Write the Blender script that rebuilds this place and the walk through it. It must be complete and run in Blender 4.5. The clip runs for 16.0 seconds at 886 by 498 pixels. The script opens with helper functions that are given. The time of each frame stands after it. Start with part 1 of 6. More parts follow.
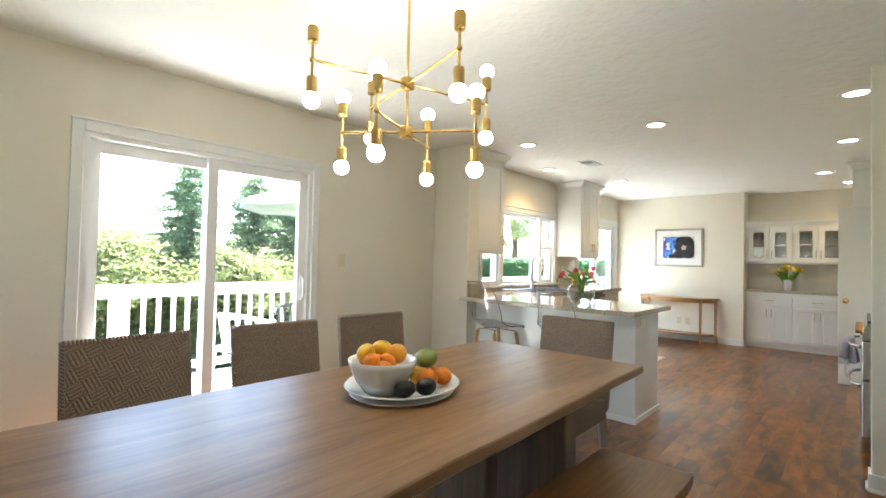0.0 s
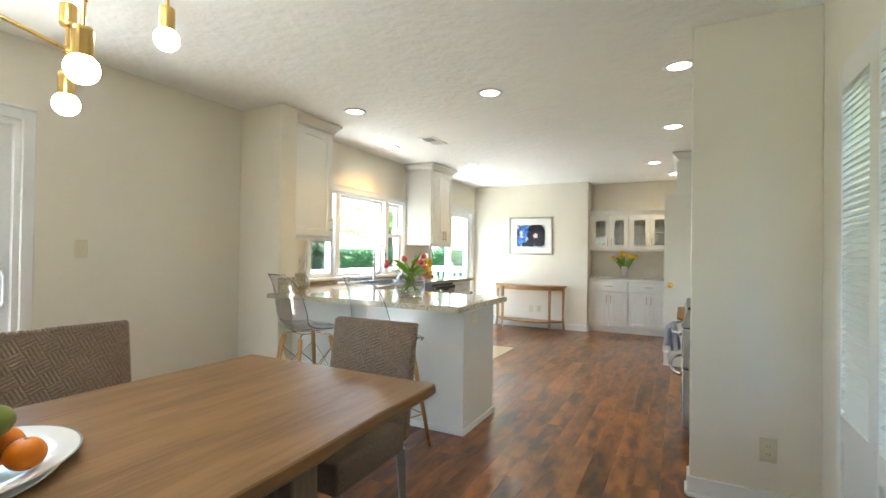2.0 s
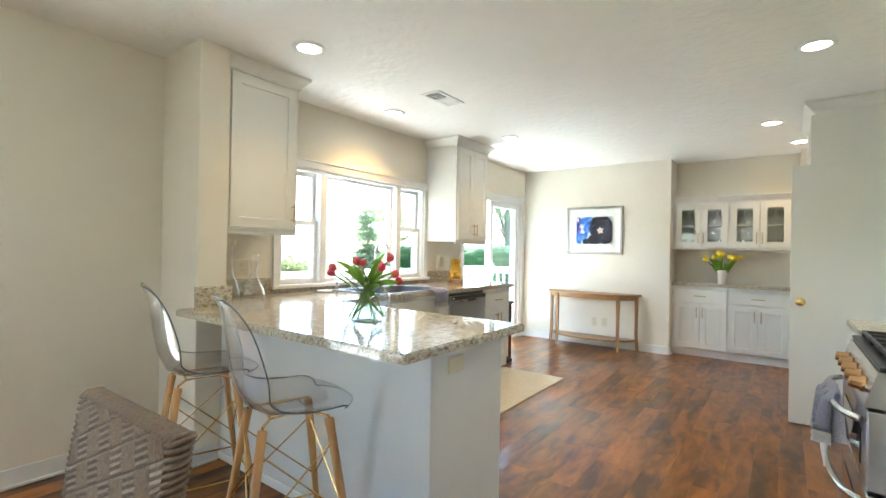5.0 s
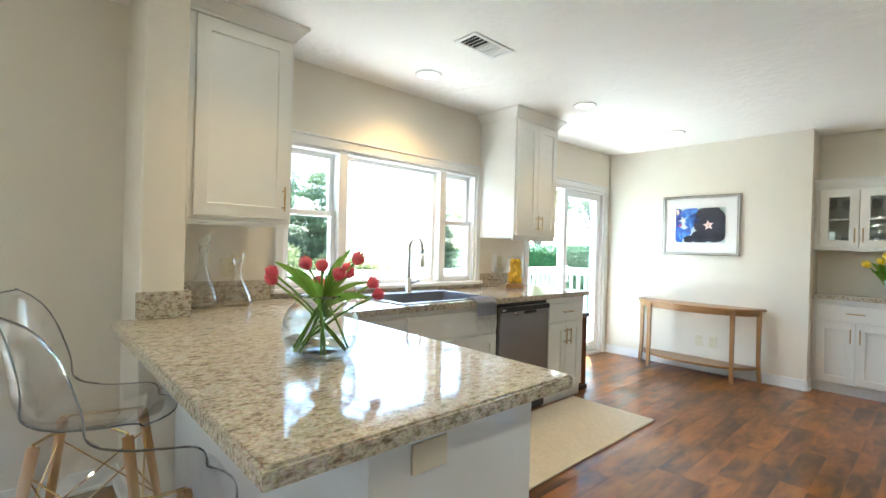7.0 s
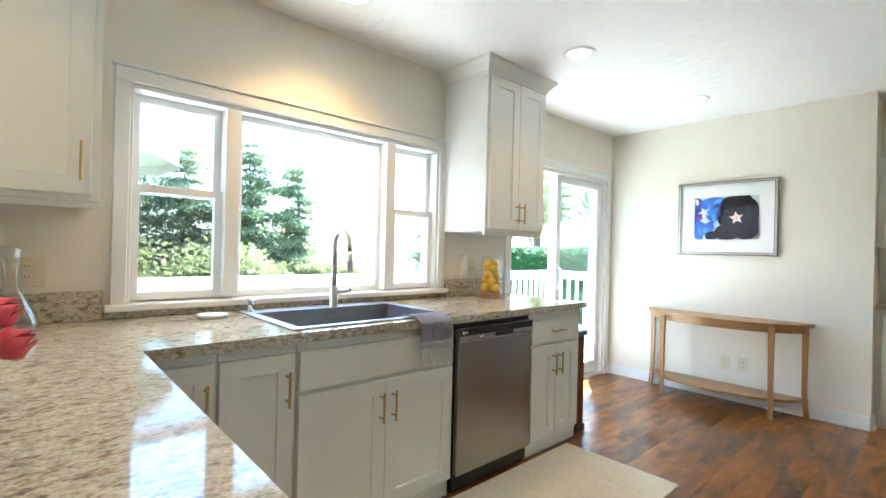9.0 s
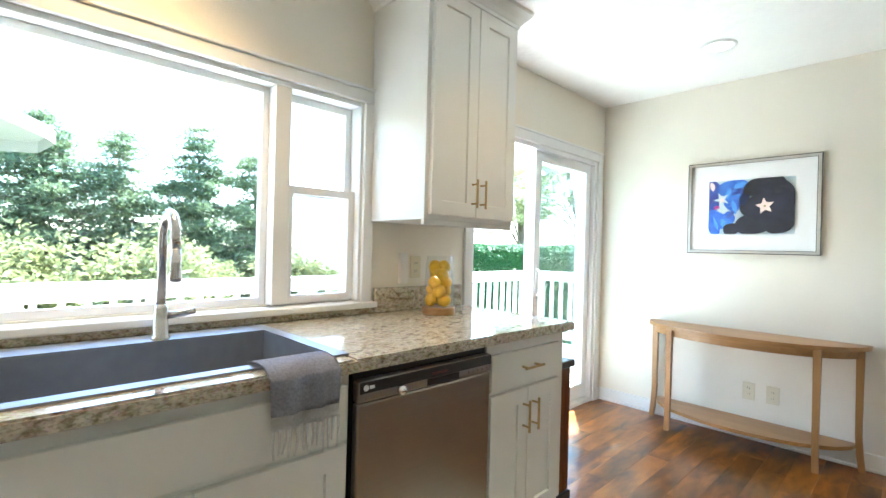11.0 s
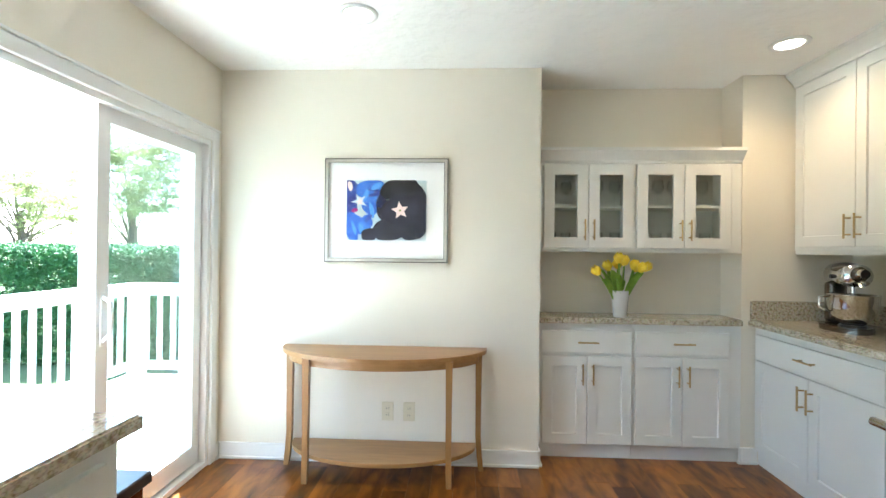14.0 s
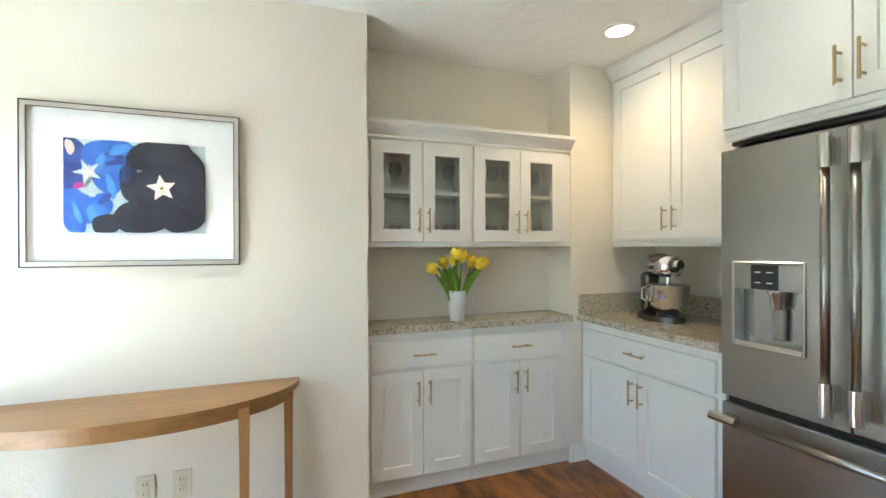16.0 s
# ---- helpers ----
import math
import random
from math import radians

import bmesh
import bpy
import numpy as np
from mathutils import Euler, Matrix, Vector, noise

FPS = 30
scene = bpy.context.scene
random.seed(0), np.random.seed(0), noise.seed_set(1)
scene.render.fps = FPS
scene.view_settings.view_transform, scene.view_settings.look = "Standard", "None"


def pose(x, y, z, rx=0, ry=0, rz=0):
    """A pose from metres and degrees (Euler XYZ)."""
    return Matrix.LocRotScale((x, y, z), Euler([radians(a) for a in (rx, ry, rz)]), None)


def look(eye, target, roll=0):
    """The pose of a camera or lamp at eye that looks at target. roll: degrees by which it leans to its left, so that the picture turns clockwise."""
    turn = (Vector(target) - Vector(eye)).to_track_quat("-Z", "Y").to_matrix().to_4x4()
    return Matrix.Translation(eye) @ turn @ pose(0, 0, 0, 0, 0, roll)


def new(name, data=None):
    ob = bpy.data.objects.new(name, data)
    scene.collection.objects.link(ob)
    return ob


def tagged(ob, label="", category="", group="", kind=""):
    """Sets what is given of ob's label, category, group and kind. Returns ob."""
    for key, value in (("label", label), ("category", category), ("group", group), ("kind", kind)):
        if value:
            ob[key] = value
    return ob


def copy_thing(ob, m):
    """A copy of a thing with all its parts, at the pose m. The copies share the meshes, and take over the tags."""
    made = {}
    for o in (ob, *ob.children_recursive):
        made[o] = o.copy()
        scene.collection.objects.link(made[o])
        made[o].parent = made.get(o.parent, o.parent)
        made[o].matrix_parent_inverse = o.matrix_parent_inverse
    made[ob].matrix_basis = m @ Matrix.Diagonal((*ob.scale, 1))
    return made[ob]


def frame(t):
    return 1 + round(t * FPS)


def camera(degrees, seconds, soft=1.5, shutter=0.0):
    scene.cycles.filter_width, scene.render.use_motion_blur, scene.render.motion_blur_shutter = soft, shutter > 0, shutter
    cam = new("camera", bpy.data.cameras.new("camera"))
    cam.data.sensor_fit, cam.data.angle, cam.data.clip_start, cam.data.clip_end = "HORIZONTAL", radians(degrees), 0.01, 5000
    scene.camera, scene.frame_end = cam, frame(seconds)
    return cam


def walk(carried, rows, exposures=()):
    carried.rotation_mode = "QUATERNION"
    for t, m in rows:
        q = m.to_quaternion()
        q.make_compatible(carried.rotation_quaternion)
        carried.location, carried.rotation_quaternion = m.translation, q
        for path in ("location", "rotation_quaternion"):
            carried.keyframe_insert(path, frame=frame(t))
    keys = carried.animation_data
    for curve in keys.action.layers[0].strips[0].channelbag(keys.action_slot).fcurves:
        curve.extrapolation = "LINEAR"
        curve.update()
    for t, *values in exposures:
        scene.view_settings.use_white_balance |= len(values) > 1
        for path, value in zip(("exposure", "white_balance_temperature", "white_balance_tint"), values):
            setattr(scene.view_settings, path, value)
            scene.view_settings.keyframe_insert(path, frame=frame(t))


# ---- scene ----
cam = camera(87.9, 16.0)
PATH = [
    (0, (0.226, 0.103, 1.254), (-1.117, 1.585, 1.302), 1.3),
    (0.5, (0.243, 0.288, 1.252), (-0.932, 1.905, 1.296), 1.1),
    (1, (0.232, 0.488, 1.242), (-0.823, 2.187, 1.279), 0.9),
    (1.5, (0.21, 0.716, 1.237), (-0.768, 2.46, 1.264), 0.8),
    (2, (0.235, 0.972, 1.233), (-0.689, 2.746, 1.253), 0.8),
    (2.5, (0.237, 1.214, 1.237), (-0.661, 3.002, 1.247), 0.7),
    (3, (0.187, 1.487, 1.229), (-0.713, 3.273, 1.235), 0.8),
    (3.5, (0.152, 1.736, 1.22), (-0.768, 3.511, 1.225), 0.8),
    (4, (0.127, 1.985, 1.234), (-0.836, 3.738, 1.239), 0.8),
    (4.5, (0.08, 2.198, 1.234), (-0.958, 3.907, 1.243), 0.8),
    (5, (0.023, 2.398, 1.251), (-1.172, 4.002, 1.257), 1.0),
    (7.5, (-0.382, 3.498, 1.254), (-1.865, 4.84, 1.246), 1.5),
    (8, (-0.496, 3.711, 1.233), (-1.978, 5.054, 1.232), 1.4),
    (8.5, (-0.657, 3.931, 1.207), (-2.133, 5.28, 1.216), 1.4),
    (9, (-0.778, 4.181, 1.22), (-2.256, 5.528, 1.226), 1.4),
    (11.5, (-1.373, 5.184, 1.224), (-2.769, 6.617, 1.214), 1.6),
    (12, (-1.421, 5.33, 1.241), (-2.653, 6.905, 1.236), 1.5),
    (12.5, (-1.431, 5.486, 1.27), (-2.457, 7.203, 1.268), 1.4),
    (13, (-1.468, 5.596, 1.285), (-2.235, 7.443, 1.288), 1.1),
    (13.5, (-1.564, 5.721, 1.304), (-1.979, 7.678, 1.315), 0.8),
    (14, (-1.589, 5.846, 1.31), (-1.685, 7.844, 1.32), 0.6),
    (14.5, (-1.523, 6.005, 1.283), (-1.38, 8.0, 1.298), 0.4),
    (15, (-1.498, 6.171, 1.294), (-1.139, 8.139, 1.304), 0.2),
    (15.5, (-1.514, 6.323, 1.301), (-1.004, 8.257, 1.302), -0.0),
    (16, (-1.58, 6.47, 1.307), (-0.87, 8.34, 1.304), -0.2),
]
EXPOSURES = [(0.0, 3.58, 6150, 6.5), (3.5, 3.78, 5850, 4), (5.0, 3.77, 5800, 4), (9.0, 3.58, 5550, 4), (12.5, 3.6, 5600, 4), (16.0, 3.66, 5700, 3.5)]
walk(cam, [(t, look(eye, target, roll)) for t, eye, target, roll in PATH], EXPOSURES)

# ---- world and sun ----
SUN_TO = Vector((-0.31, 0.45, 0.83)).normalized()
world = bpy.data.worlds.new("sky")
scene.world = world
world.use_nodes = True
wn = world.node_tree
sky = wn.nodes.new("ShaderNodeTexSky")
sky.sky_type = "NISHITA"
sky.sun_disc = False
sky.sun_elevation = math.asin(SUN_TO.z)
sky.sun_rotation = math.atan2(SUN_TO.x, SUN_TO.y)
wn.nodes["Background"].inputs["Strength"].default_value = 0.15
wn.links.new(sky.outputs["Color"], wn.nodes["Background"].inputs["Color"])
sun = new("sun", bpy.data.lights.new("sun", "SUN"))
sun.data.energy, sun.data.angle, sun.data.color = 5.0, radians(0.5), (1.0, 0.95, 0.87)
sun.matrix_world = look(SUN_TO * 30, (0, 0, 0))
LAMP_POWER, LAMP_COLOR = 3.4, (1.0, 0.86, 0.64)


# ---- materials ----
def mat(name, color, rough=0.5, metal=0.0, color2=None, scale=6.0, detail=5.0, bump=0.0, bump_scale=60.0, stretch=(1, 1, 1), jitter=0.0, spec=0.5, coords="Object", rough2=None, coat=0.0):
    m = bpy.data.materials.new(name)
    m.use_nodes = True
    nt = m.node_tree
    b = nt.nodes["Principled BSDF"]
    b.inputs["Base Color"].default_value = (*color, 1)
    b.inputs["Roughness"].default_value = rough
    b.inputs["Metallic"].default_value = metal
    b.inputs["Specular IOR Level"].default_value = spec
    b.inputs["Coat Weight"].default_value = coat
    tc = nt.nodes.new("ShaderNodeTexCoord")
    mp = nt.nodes.new("ShaderNodeMapping")
    mp.inputs["Scale"].default_value = stretch
    nt.links.new(tc.outputs[coords], mp.inputs["Vector"])
    if color2:
        n = nt.nodes.new("ShaderNodeTexNoise")
        n.inputs["Scale"].default_value, n.inputs["Detail"].default_value = scale, detail
        nt.links.new(mp.outputs["Vector"], n.inputs["Vector"])
        r = nt.nodes.new("ShaderNodeValToRGB")
        r.color_ramp.elements[0].position, r.color_ramp.elements[1].position = 0.32, 0.68
        r.color_ramp.elements[0].color, r.color_ramp.elements[1].color = (*color, 1), (*color2, 1)
        nt.links.new(n.outputs["Fac"], r.inputs["Fac"])
        last = r.outputs["Color"]
        if jitter:
            oi = nt.nodes.new("ShaderNodeObjectInfo")
            hs = nt.nodes.new("ShaderNodeHueSaturation")
            mr = nt.nodes.new("ShaderNodeMapRange")
            mr.inputs["To Min"].default_value, mr.inputs["To Max"].default_value = 1 - jitter, 1 + jitter
            nt.links.new(oi.outputs["Random"], mr.inputs["Value"])
            nt.links.new(mr.outputs["Result"], hs.inputs["Value"])
            nt.links.new(last, hs.inputs["Color"])
            last = hs.outputs["Color"]
        nt.links.new(last, b.inputs["Base Color"])
        if rough2 is not None:
            mr2 = nt.nodes.new("ShaderNodeMapRange")
            mr2.inputs["To Min"].default_value, mr2.inputs["To Max"].default_value = rough, rough2
            nt.links.new(n.outputs["Fac"], mr2.inputs["Value"])
            nt.links.new(mr2.outputs["Result"], b.inputs["Roughness"])
    if bump:
        n2 = nt.nodes.new("ShaderNodeTexNoise")
        n2.inputs["Scale"].default_value, n2.inputs["Detail"].default_value = bump_scale, 4.0
        nt.links.new(mp.outputs["Vector"], n2.inputs["Vector"])
        bp = nt.nodes.new("ShaderNodeBump")
        bp.inputs["Strength"].default_value, bp.inputs["Distance"].default_value = bump, 0.01
        nt.links.new(n2.outputs["Fac"], bp.inputs["Height"])
        nt.links.new(bp.outputs["Normal"], b.inputs["Normal"])
    return m


def glass(name, color=(1, 1, 1), rough=0.0, ior=1.45):
    m = bpy.data.materials.new(name)
    m.use_nodes = True
    b = m.node_tree.nodes["Principled BSDF"]
    b.inputs["Base Color"].default_value = (*color, 1)
    b.inputs["Roughness"].default_value = rough
    b.inputs["IOR"].default_value = ior
    b.inputs["Transmission Weight"].default_value = 1.0
    return m


def thin_glass(name, tint=(0.97, 0.985, 0.98), gloss=0.08, power=4.0, edge=0.0):
    """A clear sheet: see-through, with a mirror gloss that grows at grazing angles."""
    m = bpy.data.materials.new(name)
    m.use_nodes = True
    nt = m.node_tree
    nt.nodes.remove(nt.nodes["Principled BSDF"])
    tr, gl, mx = nt.nodes.new("ShaderNodeBsdfTransparent"), nt.nodes.new("ShaderNodeBsdfGlossy"), nt.nodes.new("ShaderNodeMixShader")
    lw, pw_, mr = nt.nodes.new("ShaderNodeLayerWeight"), nt.nodes.new("ShaderNodeMath"), nt.nodes.new("ShaderNodeMapRange")
    lw.inputs["Blend"].default_value = 0.5
    pw_.operation = "POWER"
    pw_.inputs[1].default_value = power
    mr.inputs["To Min"].default_value, mr.inputs["To Max"].default_value = gloss * 0.5, max(edge, min(0.9, gloss * 7))
    nt.links.new(lw.outputs["Facing"], pw_.inputs[0])
    nt.links.new(pw_.outputs["Value"], mr.inputs["Value"])
    tr.inputs["Color"].default_value = (*tint, 1)
    gl.inputs["Roughness"].default_value = 0.02
    nt.links.new(mr.outputs["Result"], mx.inputs["Fac"])
    nt.links.new(tr.outputs["BSDF"], mx.inputs[1])
    nt.links.new(gl.outputs["BSDF"], mx.inputs[2])
    nt.links.new(mx.outputs["Shader"], nt.nodes["Material Output"].inputs["Surface"])
    return m


def glow(name, color, strength):
    m = bpy.data.materials.new(name)
    m.use_nodes = True
    b = m.node_tree.nodes["Principled BSDF"]
    b.inputs["Base Color"].default_value = (0.9, 0.9, 0.9, 1)
    b.inputs["Emission Color"].default_value = (*color, 1)
    b.inputs["Emission Strength"].default_value = strength
    return m


def granite_material():
    m = bpy.data.materials.new("granite")
    m.use_nodes = True
    nt = m.node_tree
    b = nt.nodes["Principled BSDF"]
    b.inputs["Roughness"].default_value = 0.07
    tc = nt.nodes.new("ShaderNodeTexCoord")
    big, mid, fine = (nt.nodes.new("ShaderNodeTexNoise") for _ in range(3))
    vor = nt.nodes.new("ShaderNodeTexVoronoi")
    mp = nt.nodes.new("ShaderNodeMapping")
    mp.inputs["Scale"].default_value = (1.0, 0.55, 1.0)
    nt.links.new(tc.outputs["Object"], mp.inputs["Vector"])
    for n, s, d in ((big, 7, 4), (mid, 75, 3), (fine, 190, 3)):
        n.inputs["Scale"].default_value, n.inputs["Detail"].default_value = s, d
        nt.links.new(mp.outputs["Vector"], n.inputs["Vector"])
    vor.inputs["Scale"].default_value = 110
    nt.links.new(tc.outputs["Object"], vor.inputs["Vector"])
    r1 = nt.nodes.new("ShaderNodeValToRGB")
    e = r1.color_ramp.elements
    e[0].position, e[0].color = 0.26, (0.20, 0.175, 0.14, 1)
    e[1].position, e[1].color = 0.70, (0.74, 0.68, 0.56, 1)
    for p, c in ((0.37, (0.36, 0.305, 0.225, 1)), (0.44, (0.53, 0.475, 0.37, 1)), (0.54, (0.62, 0.565, 0.45, 1))):
        x = e.new(p)
        x.color = c
    r2 = nt.nodes.new("ShaderNodeValToRGB")
    r2.color_ramp.elements[0].position, r2.color_ramp.elements[1].position = 0.38, 0.52
    r2.color_ramp.elements[0].color, r2.color_ramp.elements[1].color = (0.42, 0.38, 0.34, 1), (1, 1, 1, 1)
    mul = nt.nodes.new("ShaderNodeMix")
    mul.data_type, mul.blend_type = "RGBA", "MULTIPLY"
    mul.inputs["Factor"].default_value = 0.6
    r3 = nt.nodes.new("ShaderNodeMix")
    r3.data_type, r3.blend_type = "RGBA", "OVERLAY"
    r3.inputs["Factor"].default_value = 0.07
    nt.links.new(mid.outputs["Fac"], r1.inputs["Fac"])
    nt.links.new(fine.outputs["Fac"], r2.inputs["Fac"])
    nt.links.new(r1.outputs["Color"], mul.inputs["A"])
    nt.links.new(r2.outputs["Color"], mul.inputs["B"])
    nt.links.new(mul.outputs["Result"], r3.inputs["A"])
    nt.links.new(vor.outputs["Color"], r3.inputs["B"])
    hs = nt.nodes.new("ShaderNodeHueSaturation")
    hs.inputs["Saturation"].default_value = 1.12
    hs.inputs["Value"].default_value = 0.90
    nt.links.new(r3.outputs["Result"], hs.inputs["Color"])
    nt.links.new(hs.outputs["Color"], b.inputs["Base Color"])
    return m


def leaf_material(name, dark, light, scale):
    """Foliage: half the light is turned back, half shines through the leaf."""
    m = mat(name, dark, 0.6, color2=light, scale=scale, spec=0.3)
    nt = m.node_tree
    b, out = nt.nodes["Principled BSDF"], nt.nodes["Material Output"]
    tl, mx = nt.nodes.new("ShaderNodeBsdfTranslucent"), nt.nodes.new("ShaderNodeMixShader")
    mx.inputs["Fac"].default_value = 0.45
    nt.links.new(b.inputs["Base Color"].links[0].from_socket, tl.inputs["Color"])
    nt.links.new(b.outputs["BSDF"], mx.inputs[1])
    nt.links.new(tl.outputs["BSDF"], mx.inputs[2])
    nt.links.new(mx.outputs["Shader"], out.inputs["Surface"])
    return m


def plank_material(name, dark, light, rough, along, ring=9.0, jitter=0.35, coat=0.0, bump=0.08, cross=6.0, lengthwise=0.09, detail=8.0, spec=0.5):
    """Wood with grain along one axis, each board a shade of its own."""
    m = bpy.data.materials.new(name)
    m.use_nodes = True
    nt = m.node_tree
    b = nt.nodes["Principled BSDF"]
    b.inputs["Roughness"].default_value = rough
    b.inputs["Coat Weight"].default_value = coat
    b.inputs["Specular IOR Level"].default_value = spec
    b.inputs["Coat Roughness"].default_value = 0.09
    tc, oi = nt.nodes.new("ShaderNodeTexCoord"), nt.nodes.new("ShaderNodeObjectInfo")
    off = nt.nodes.new("ShaderNodeVectorMath")
    sc = nt.nodes.new("ShaderNodeVectorMath")
    sc.operation = "SCALE"
    sc.inputs["Scale"].default_value = 37.0
    comb = nt.nodes.new("ShaderNodeCombineXYZ")
    for a in ("X", "Y", "Z"):
        nt.links.new(oi.outputs["Random"], comb.inputs[a])
    nt.links.new(comb.outputs["Vector"], sc.inputs[0])
    nt.links.new(tc.outputs["Object"], off.inputs[0])
    nt.links.new(sc.outputs["Vector"], off.inputs[1])
    mp = nt.nodes.new("ShaderNodeMapping")
    s = [cross] * 3
    s["XYZ".index(along)] = cross * lengthwise
    mp.inputs["Scale"].default_value = s
    nt.links.new(off.outputs["Vector"], mp.inputs["Vector"])
    grain, blotch = nt.nodes.new("ShaderNodeTexNoise"), nt.nodes.new("ShaderNodeTexNoise")
    grain.inputs["Scale"].default_value, grain.inputs["Detail"].default_value, grain.inputs["Distortion"].default_value = ring, detail, 0.6
    blotch.inputs["Scale"].default_value, blotch.inputs["Detail"].default_value, blotch.inputs["Distortion"].default_value = 1.3, detail / 2, 0.8
    nt.links.new(mp.outputs["Vector"], grain.inputs["Vector"])
    nt.links.new(mp.outputs["Vector"], blotch.inputs["Vector"])
    mixf = nt.nodes.new("ShaderNodeMath")
    mixf.operation = "MULTIPLY_ADD"
    mixf.inputs[1].default_value = 0.55
    half = nt.nodes.new("ShaderNodeMath")
    half.operation = "MULTIPLY"
    half.inputs[1].default_value = 0.45
    nt.links.new(grain.outputs["Fac"], half.inputs[0])
    nt.links.new(blotch.outputs["Fac"], mixf.inputs[0])
    nt.links.new(half.outputs["Value"], mixf.inputs[2])
    r = nt.nodes.new("ShaderNodeValToRGB")
    r.color_ramp.elements[0].position, r.color_ramp.elements[1].position = 0.36, 0.64
    r.color_ramp.elements[0].color, r.color_ramp.elements[1].color = (*dark, 1), (*light, 1)
    nt.links.new(mixf.outputs["Value"], r.inputs["Fac"])
    hs, mr = nt.nodes.new("ShaderNodeHueSaturation"), nt.nodes.new("ShaderNodeMapRange")
    mr.inputs["To Min"].default_value, mr.inputs["To Max"].default_value = 1 - jitter, 1 + jitter
    nt.links.new(oi.outputs["Random"], mr.inputs["Value"])
    nt.links.new(mr.outputs["Result"], hs.inputs["Value"])
    nt.links.new(r.outputs["Color"], hs.inputs["Color"])
    nt.links.new(hs.outputs["Color"], b.inputs["Base Color"])
    bp = nt.nodes.new("ShaderNodeBump")
    bp.inputs["Strength"].default_value, bp.inputs["Distance"].default_value = bump, 0.01
    nt.links.new(blotch.outputs["Fac"], bp.inputs["Height"])
    nt.links.new(bp.outputs["Normal"], b.inputs["Normal"])
    return m


WALL = mat("wall_paint", (0.81, 0.76, 0.65), 0.6, color2=(0.79, 0.74, 0.63), scale=3, bump=0.12, bump_scale=130)
CEIL = mat("ceiling_paint", (0.89, 0.88, 0.84), 0.75, color2=(0.87, 0.86, 0.82), scale=4, bump=1.0, bump_scale=15)
TRIM = mat("white_trim", (0.82, 0.82, 0.80), 0.35, color2=(0.80, 0.80, 0.78), scale=5)
CAB = mat("cabinet_paint", (0.80, 0.79, 0.74), 0.34, color2=(0.785, 0.775, 0.725), scale=4, bump=0.03, bump_scale=90)
PANEL = mat("peninsula_paint", (0.79, 0.80, 0.77), 0.16, color2=(0.77, 0.78, 0.75), scale=3, bump=0.10, bump_scale=5, coat=0.6)
DOORP = mat("door_paint", (0.78, 0.77, 0.73), 0.32, color2=(0.765, 0.755, 0.715), scale=4)
VINYL = mat("vinyl_frame", (0.84, 0.84, 0.83), 0.3, color2=(0.82, 0.82, 0.81), scale=8)
GRANITE = granite_material()
FLOORW = plank_material("floor_wood", (0.052, 0.015, 0.003), (0.295, 0.103, 0.014), 0.285, "Y", 4.0, 0.26, 0.38, 0.01, 4.5, 0.30, 2.5, 0.3)
OAK = plank_material("table_oak", (0.165, 0.080, 0.028), (0.305, 0.165, 0.064), 0.36, "Y", 9.0, 0.05, 0.0, 0.03)
OAKX = plank_material("console_oak", (0.29, 0.148, 0.048), (0.42, 0.228, 0.082), 0.34, "X", 9.0, 0.05, 0.0, 0.03)
LEGW = plank_material("leg_oak", (0.27, 0.135, 0.042), (0.38, 0.205, 0.072), 0.4, "Z", 9.0, 0.05, 0.0, 0.03)
GREYW = plank_material("grey_wood", (0.17, 0.125, 0.09), (0.29, 0.22, 0.16), 0.6, "Z", 9.0, 0.08)
BEECH = plank_material("beech_dowel", (0.38, 0.195, 0.065), (0.52, 0.29, 0.105), 0.4, "Z", 8.0, 0.05)
CHERRY = plank_material("cherry_wood", (0.10, 0.03, 0.012), (0.20, 0.07, 0.03), 0.25, "Z", 8.0, 0.05)
BRASS = mat("brass", (0.78, 0.55, 0.20), 0.24, 1.0, color2=(0.72, 0.50, 0.18), scale=30)
PULL = mat("brushed_gold", (0.56, 0.41, 0.21), 0.30, 1.0, color2=(0.50, 0.36, 0.18), scale=40)
STEEL = mat("stainless", (0.37, 0.355, 0.33), 0.28, 1.0, color2=(0.355, 0.34, 0.315), scale=3, stretch=(1, 1, 60), rough2=0.32)
# Stainless with a lighter base: reflected window light put into the range's colour.
RSTEEL = mat("stainless_lit", (0.60, 0.595, 0.58), 0.27, 1.0, color2=(0.58, 0.575, 0.56), scale=3, stretch=(1, 1, 60))
CHROME = mat("chrome", (0.75, 0.75, 0.74), 0.10, 1.0)
NICKEL = mat("brushed_nickel", (0.62, 0.61, 0.59), 0.22, 1.0)
SINKM = mat("sink_steel", (0.30, 0.31, 0.33), 0.38, 0.6, color2=(0.26, 0.27, 0.29), scale=20)
BLACK = mat("black_plastic", (0.012, 0.012, 0.013), 0.3, color2=(0.016, 0.016, 0.017), scale=20)
IRON = mat("cast_iron", (0.02, 0.02, 0.02), 0.55, color2=(0.03, 0.03, 0.03), scale=60, bump=0.2, bump_scale=200)
IVORY = mat("ivory_plastic", (0.70, 0.64, 0.47), 0.4)
WHITEP = mat("white_plastic", (0.80, 0.80, 0.78), 0.4)
CERAMIC = mat("white_ceramic", (0.82, 0.82, 0.81), 0.12, coat=0.3)
GLASS = glass("clear_glass", (0.97, 0.99, 0.985), 0.0, 1.45)
PANE = thin_glass("window_pane", gloss=0.07)
TPANE = thin_glass("tinted_pane", (0.93, 0.97, 0.965), 0.09)
PICGLASS = thin_glass("picture_glass", (0.995, 0.995, 0.995), 0.03)
SHELL = thin_glass("clear_polycarbonate", (0.985, 0.983, 0.988), 0.13)
